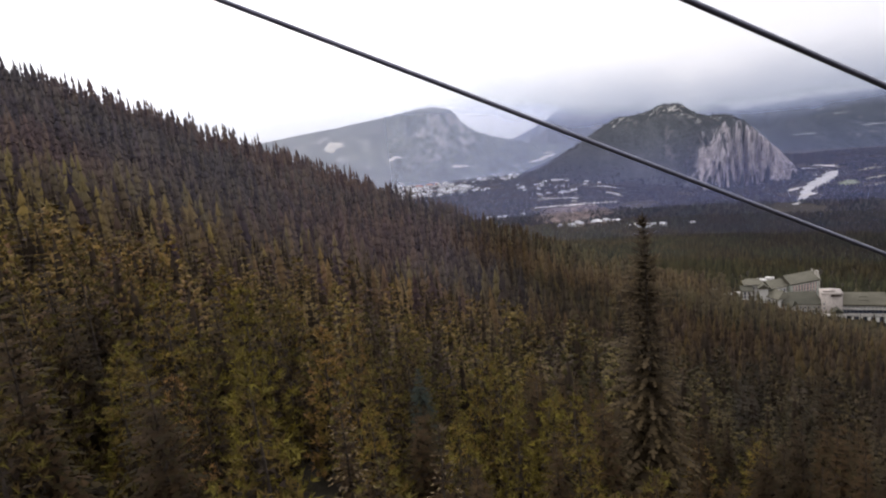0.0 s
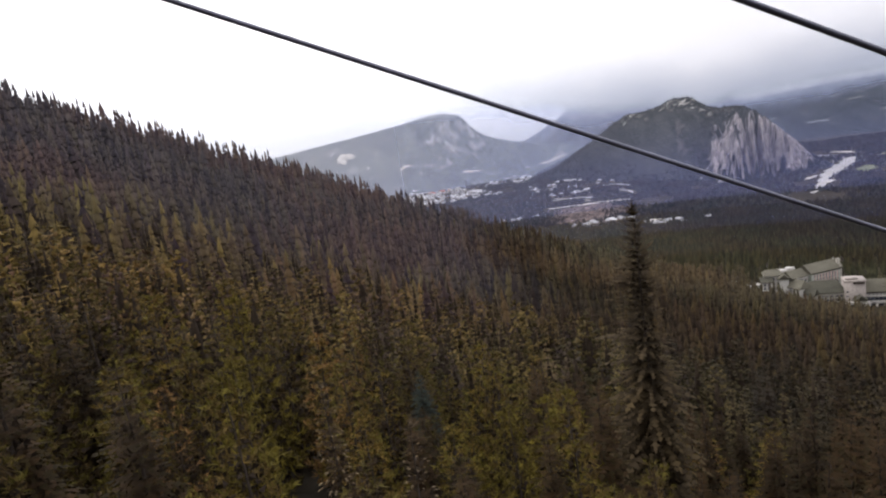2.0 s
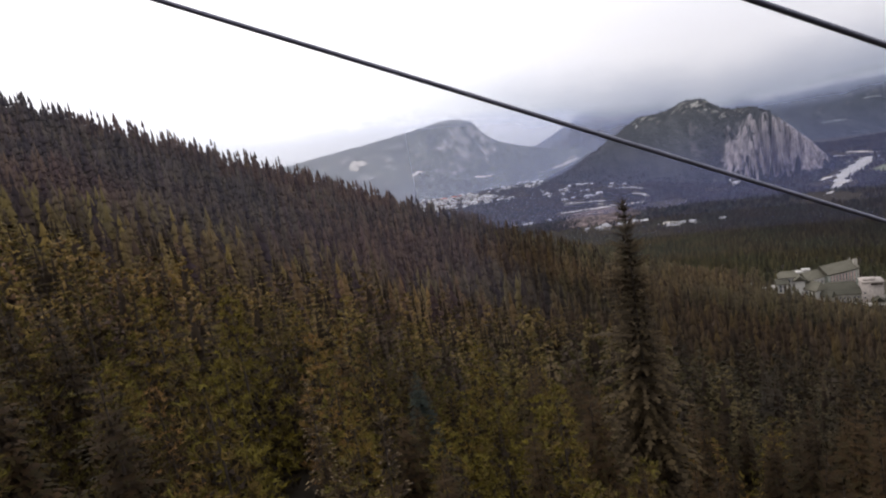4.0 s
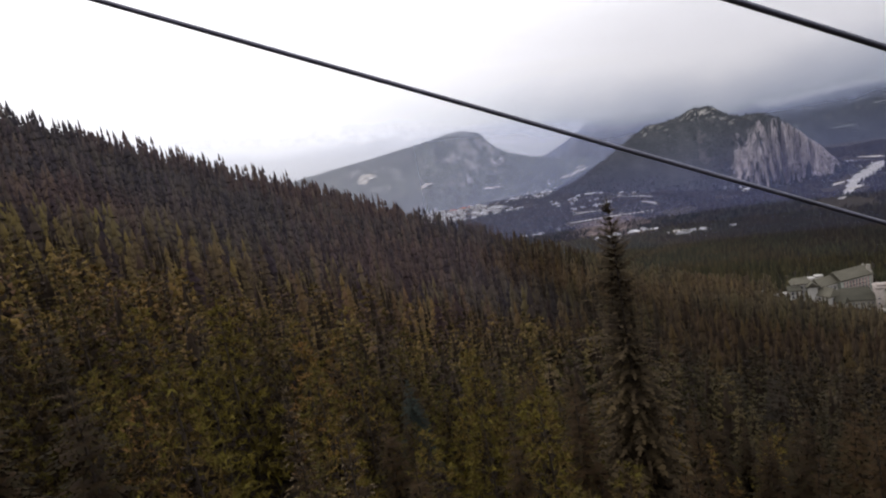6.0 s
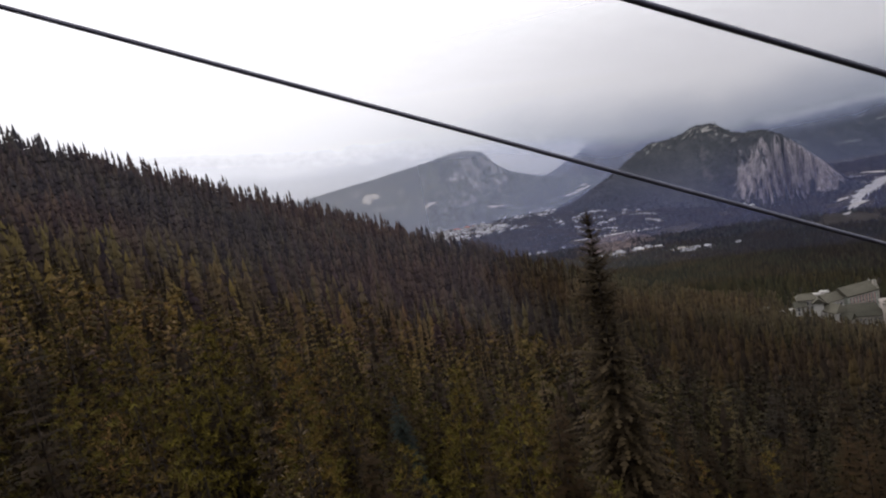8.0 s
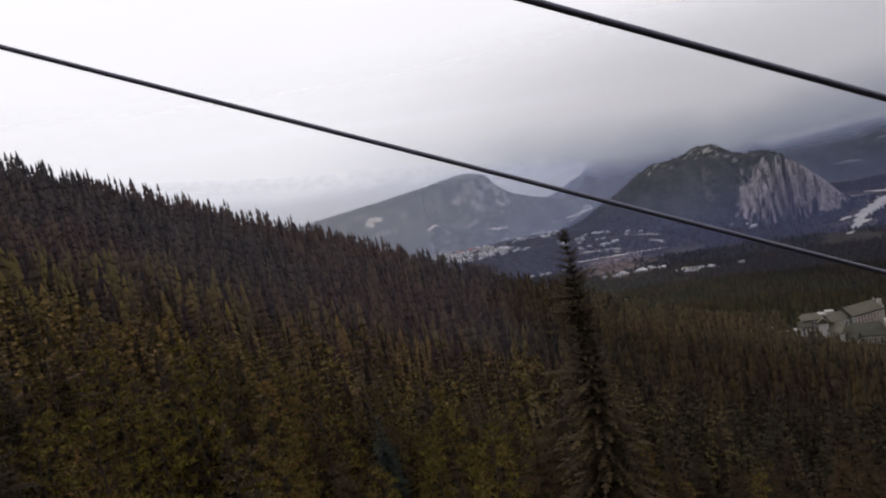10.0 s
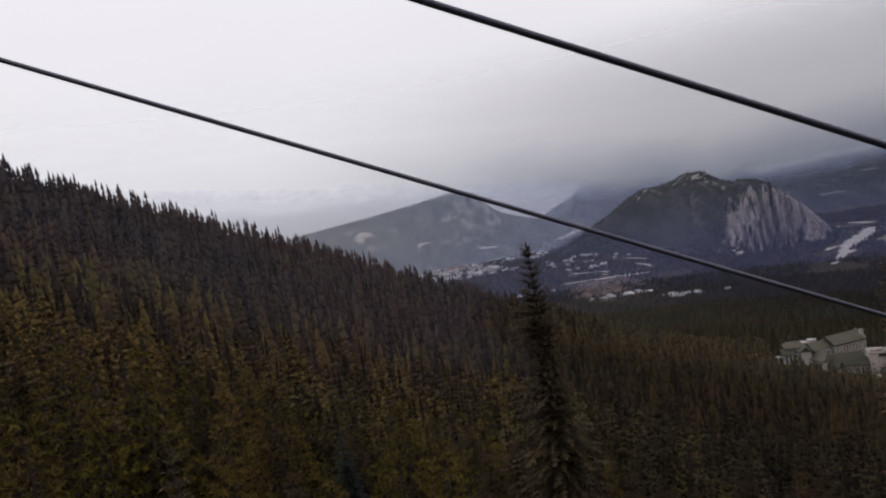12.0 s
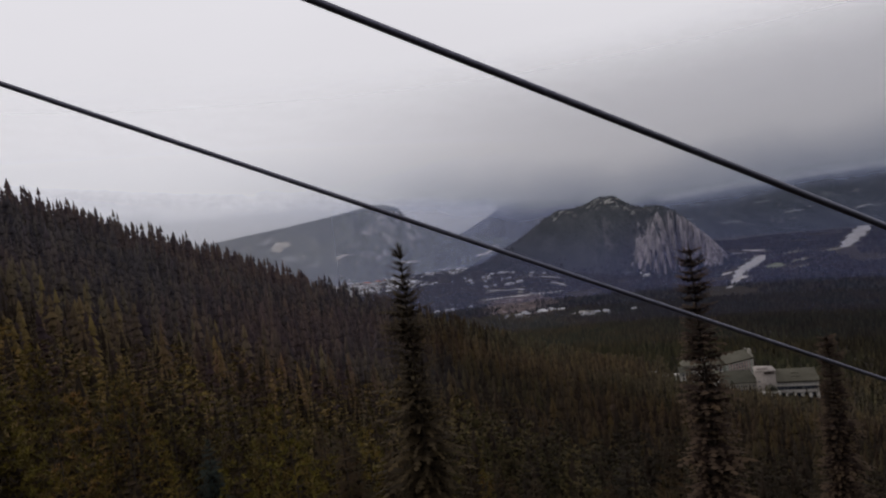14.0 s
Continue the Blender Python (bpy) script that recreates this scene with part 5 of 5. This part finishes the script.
def window_data(w, h):
    if (w, h) not in WINDOW:
        t = 0.14
        ring = boxes_mesh("window_frame", [(-w / 2, -w / 2 + t, -0.10, 0.16, 0, h), (w / 2 - t, w / 2, -0.10, 0.16, 0, h), (-w / 2 + t, w / 2 - t, -0.10, 0.16, h - t, h), (-w / 2 + t, w / 2 - t, -0.16, 0.16, 0, t),
                                           (-0.05, 0.05, -0.06, 0.10, t, h - t)], M["frame_white"])
        pane = boxes_mesh("pane", [(-w / 2 + t, w / 2 - t, -0.02, 0.10, t, h - t)], M["glass"])
        WINDOW[(w, h)] = (ring, pane)
    return WINDOW[(w, h)]


def window(wall, m, w, h):
    """A framed window let into a wall; its pane lies back in the frame."""
    ring, pane = window_data(w, h)
    f = new("window_frame", ring)
    f.parent = wall
    f.matrix_local = m
    g = new("pane", pane)
    g.parent = wall
    g.matrix_local = m


def wing(name, u, v, turn, length, depth, base, eave, ridge, hip, wall_mat, roof_mat, rows, gap=3.6, size=(1.5, 1.9), ends=True, label=""):
    """Walls with gables up to the roof, storeys of windows, and the roof itself. Heights are above the sea of the plan."""
    m = frame_at(u, v, -94, turn)
    L, D = length / 2, depth / 2
    V = [(-L, -D, base), (L, -D, base), (L, D, base), (-L, D, base), (-L, -D, eave - 0.6), (L, -D, eave - 0.6), (L, D, eave - 0.6), (-L, D, eave - 0.6)]
    F = [(0, 1, 5, 4), (1, 2, 6, 5), (2, 3, 7, 6), (3, 0, 4, 7), (3, 2, 1, 0)]
    me = bpy.data.meshes.new("wall")
    if hip < 0.5 and ridge > eave:
        k = len(V)
        V += [(-L, 0, ridge - 0.9), (L, 0, ridge - 0.9)]
        F += [(7, 4, k), (5, 6, k + 1), (4, 5, k + 1, k), (6, 7, k, k + 1)]
    else:
        F += [(4, 5, 6, 7)]
    me.from_pydata(V, [], F)
    me.materials.append(wall_mat)
    wall = part("wall", me, hotel, label)
    wall.matrix_local = m
    if ridge > eave:
        rf = part("roof", roof_mesh("roof", length, depth, eave, ridge, hip, roof_mat), hotel)
        rf.matrix_local = m
    n = max(1, int((length - 2) / gap))
    for z in rows:
        for i in range(n):
            x = (i - (n - 1) / 2) * gap
            window(wall, Matrix.Translation((x, -D - 0.05, z)), *size)
        if ends:
            k = max(1, int((depth - 2) / gap))
            for i in range(k):
                yy = (i - (k - 1) / 2) * gap
                window(wall, Matrix.Translation((L + 0.05, yy, z)) @ Euler((0, 0, radians(90))).to_matrix().to_4x4(), *size)
    return wall, m


# tall wing behind, turned away from the rest
tall_wing, tm = wing("tall", -24.5, 36, 36, 33, 17, 92, 119.4, 126.4, 0.0, M["pale_green"], M["roof_green"], (98, 101.3, 104.6, 107.9, 111.2, 114.5), gap=3.3, size=(1.7, 2.5), label="pale green walls with rows of windows")
for k in range(8):
    pnl = part("panel", boxes_mesh("panel", [(-0.55, 0.55, -0.12, 0.10, 105, 117.2)], M["blush"]), hotel, "rose coloured panel between the windows")
    pnl.matrix_local = tm @ Matrix.Translation((-12.6 + 3.6 * k, -8.6, 0))
chimney = part("chimney", boxes_mesh("chimney", [(-1.3, 1.3, -1.3, 1.3, 112, 127.2), (-1.6, 1.6, -1.6, 1.6, 126.4, 127.0)], M["stucco"]), hotel)
chimney.matrix_local = tm @ Matrix.Translation((17.2, -5, 0))
stair = part("stair_tower", boxes_mesh("stair_tower", [(-2.6, 2.6, -3, 3, 90, 117), (-3.0, 3.0, -3.4, 3.4, 117, 117.6)], M["pale_green"]), hotel)
stair.matrix_local = tm @ Matrix.Translation((19.2, -1.5, 0))
# stepped blocks that link it to the front
wing("link", -47, 22, 36, 18, 14, 92, 117.5, 123.5, 0.0, M["white_wall"], M["roof_green"], (103, 107.5, 112), gap=4.0, size=(2.2, 2.8), label="cream walls with a gabled end")
wing("link", -46, 9, -52, 18, 13, 92, 110.5, 117.5, 2.0, M["white_wall"], M["roof_green"], (98, 102, 106), gap=4.0, size=(2.2, 2.8))
wing("pavilion", -66, 19, 4, 15, 12, 94, 121.0, 125.5, 3.0, M["white_wall"], M["roof_green"], (107, 111.5, 116), gap=4.2, size=(2.3, 3.0), label="cream pavilion walls")
wing("pavilion", -72, 13, 4, 9, 9, 94, 115.8, 119.8, 0.0, M["white_wall"], M["roof_dark"], (104, 108, 111.6), gap=3.4, size=(2.0, 3.0))
wing("pavilion", -57.5, 13.5, -86, 10, 8, 94, 118.5, 122.5, 0.0, M["white_wall"], M["roof_green"], (108, 113), gap=3.4, size=(2.2, 3.4), ends=False)
for x0, x1, y0, y1, z1 in ((-61, -53, 22, 30, 122.0), (-53, -46, 27, 34, 122.6)):
    block = part("lift_house", boxes_mesh("lift_house", [(x0, x1, y0, y1, 100, z1), (x0 - 0.4, x1 + 0.4, y0 - 0.4, y1 + 0.4, z1, z1 + 0.7)], M["frame_white"]), hotel, "flat topped white roof house")
    block.matrix_local = frame_at(0, 0, -94, 0)
porch = part("porch", boxes_mesh("porch", [(-83, -74.5, 8, 15, 112.6, 113.4), (-82.6, -82.0, 8.4, 9.0, 96, 112.6), (-77, -76.4, 8.4, 9.0, 96, 112.6), (-82.6, -82.0, 14, 14.6, 96, 112.6), (-81.5, -75.5, 10, 14.4, 96, 111)], M["frame_white"]), hotel, "white flat roofed porch")
porch.matrix_local = frame_at(0, 0, -94, 0)
# middle wing in front
wing("middle", -25.5, 8, 3, 32, 15, 86, 105.6, 115.6, 6.0, M["stucco"], M["roof_dark"], (97.5, 101.2), label="cream walls under a dark green hipped roof")
wing("bay", -36.5, -1, -35, 8, 6, 86, 105.2, 110.5, 0.0, M["stucco"], M["roof_dark"], (98, 101.5), ends=False)
# entrance tower and its porch gable
tower = part("tower", boxes_mesh("tower", [(-10.2, 6.2, -1.5, 14, 84, 115.6), (-10.8, 6.8, -2.1, 14.6, 115.6, 116.5), (-3.5, 5.4, -2.2, -1.5, 112.6, 113.2)], M["rose_stucco"]), hotel, "broad rose cream entrance tower with a flat top")
tower.matrix_local = frame_at(0, 0, -94, 0)
recess = part("louvre", boxes_mesh("louvre", [(-3.2, 5.2, -1.9, -1.4, 113.2, 115.2)] + [(-3.3, 5.3, -2.05, -1.5, 113.4 + 0.45 * k, 113.55 + 0.45 * k) for k in range(4)], M["bark"]), hotel, "dark louvred opening")
recess.matrix_local = frame_at(0, 0, -94, 0)
for z in (101, 105.5):
    window(tower, Matrix.Translation((-8.2, -1.55, z)), 1.5, 1.9)
crown_box = part("roof_house", boxes_mesh("roof_house", [(-8.4, 0.5, 2, 10, 116.5, 117.6), (-8.9, 1.0, 1.5, 10.5, 117.6, 118.0)], M["rose_stucco"]), hotel)
crown_box.matrix_local = frame_at(0, 0, -94, 0)
wing("gable", 1.2, -4.5, 90, 7, 8.5, 84, 100.2, 103.9, 0.0, M["stucco"], M["roof_dark"], (96,), ends=False)
ledge = part("terrace", boxes_mesh("terrace", [(-12, 8, -10, -1.5, 96.6, 97.4), (-12, 8, -10, -9.6, 97.4, 98.3)] + [(-12 + 3.8 * k, -11 + 3.8 * k, -9.8, -9.0, 80, 96.6) for k in range(6)], M["frame_white"]), hotel, "white terrace carried on piers")
ledge.matrix_local = frame_at(0, 0, -94, 0)
# long wing with glazed gallery
long_wall, lm = wing("long", 24, 8.5, 0, 35, 15, 78, 105.2, 115.0, 2.0, M["frame_white"], M["roof_green"], (102.0,), gap=3.0, size=(1.4, 1.5), label="white walls with a glazed blue-black gallery")
for k in range(11):
    g = part("gallery_pane", boxes_mesh("gallery_pane", [(-1.4, 1.4, -0.06, 0.06, 97.0, 100.4)], M["glass"]), hotel)
    g.matrix_local = lm @ Matrix.Translation((-15.6 + 3.12 * k, -7.62, 0))
slab = part("gallery_floor", boxes_mesh("gallery_floor", [(-17.8, 17.8, -10.4, -7.5, 94.6, 95.6), (-17.8, 17.8, -10.5, -10.3, 95.6, 96.6), (-17.8, 17.8, -9.0, -7.5, 100.5, 101.2)], M["frame_white"]), hotel, "white gallery ledge")
slab.matrix_local = lm
for k in range(6):
    pier = part("pier", boxes_mesh("pier", [(-1.2, 1.2, -1.2, 1.2, 74, 94.6)], M["frame_white"]), hotel)
    pier.matrix_local = lm @ Matrix.Translation((-16 + 6.4 * k, -9.2, 0))
# dark panels stand for the shaded gaps between the piers
for k in range(5):
    g = part("gallery_pane", boxes_mesh("gallery_pane", [(-1.9, 1.9, -0.06, 0.06, 86.0, 93.8)], M["glass"]), hotel)
    g.matrix_local = lm @ Matrix.Translation((-12.8 + 6.4 * k, -7.62, 0))
for k in range(2):
    d = part("dormer", roof_mesh("dormer", 7.4 - 2.0 * k, 3.0, 109.2 + 2.6 * k, 111.0 + 2.6 * k, 1.6, M["roof_green"], 0.5, 0.4), hotel, "long low dormer on the roof")
    d.matrix_local = lm @ Matrix.Translation((-1.0, -3.9 + 1.9 * k, 0))
    face = part("dormer_front", boxes_mesh("dormer_front", [(-3.4 + k, 3.4 - k, -1.3, 1.0, 106.4 + 2.6 * k, 109.0 + 2.6 * k)], M["stucco"]), d)
# finials and stepped corner of the tall wing
for k, (fx, fy, z1) in enumerate(((16.6, -8.2, 121.5), (16.6, 0, 126.2), (20.5, -4.6, 118.5), (21.6, 1.5, 117.6))):
    fin = part("finial", boxes_mesh("finial", [(-0.7, 0.7, -0.7, 0.7, 104, z1), (-1.0, 1.0, -1.0, 1.0, z1, z1 + 0.5), (-0.35, 0.35, -0.35, 0.35, z1 + 0.5, z1 + 1.9)], M["stucco"]), hotel)
    fin.matrix_local = tm @ Matrix.Translation((fx, fy, 0))
# dark boards that paint the shade under the eaves
for (m, lx, ly, z) in ((tm, 34.6, 18.4, 118.9), (lm, 36.4, 16.4, 104.7)):
    eave = part("eave", boxes_mesh("eave", [(-lx / 2, lx / 2, -ly / 2, -ly / 2 + 0.9, z - 0.9, z)], M["bark"]), hotel, "dark board painted as eave shade")
    eave.matrix_local = m

# low outbuildings beside it
def shed(x, y, lx, ly, h, turn, label):
    base = new("outbuilding")
    tagged(base, label, "building", "outbuildings of the hotel")
    g = float(ground_z(x, y))
    base.matrix_basis = pose(x, y, g, 0, 0, turn)
    part("wall", boxes_mesh("wall", [(-lx / 2, lx / 2, -ly / 2, ly / 2, -2, h)], M["frame_white"]), base)
    part("roof", roof_mesh("roof", lx, ly, h + 0.3, h + 2.0, 0.0, M["road"], 0.5, 0.3), base)


shed(245, 585, 12, 7, 5.5, -28, "low white outbuilding half hidden by trees")
shed(258, 577, 9, 6, 4.5, -28, "small white outbuilding half hidden by trees")


# single spruces close in front of the walls
turned = math.atan2(-0.37, 0.93)
for k, (hu, hv, top) in enumerate(((-14, -13, 107), (17, -17, 103), (27, -18, 106.5), (33, -19, 104), (-38, -9, 106), (-50, -4, 109), (-56, 2, 111), (-63, 0, 110), (6, -18, 99), (-27, -10, 103.5))):
    set_tree(spruces[k % 4], 342 + hu * math.cos(turned) - hv * math.sin(turned), 545 + hu * math.sin(turned) + hv * math.cos(turned), top, 0.8, 1.3 * k, "dark spruce close in front of the hotel")
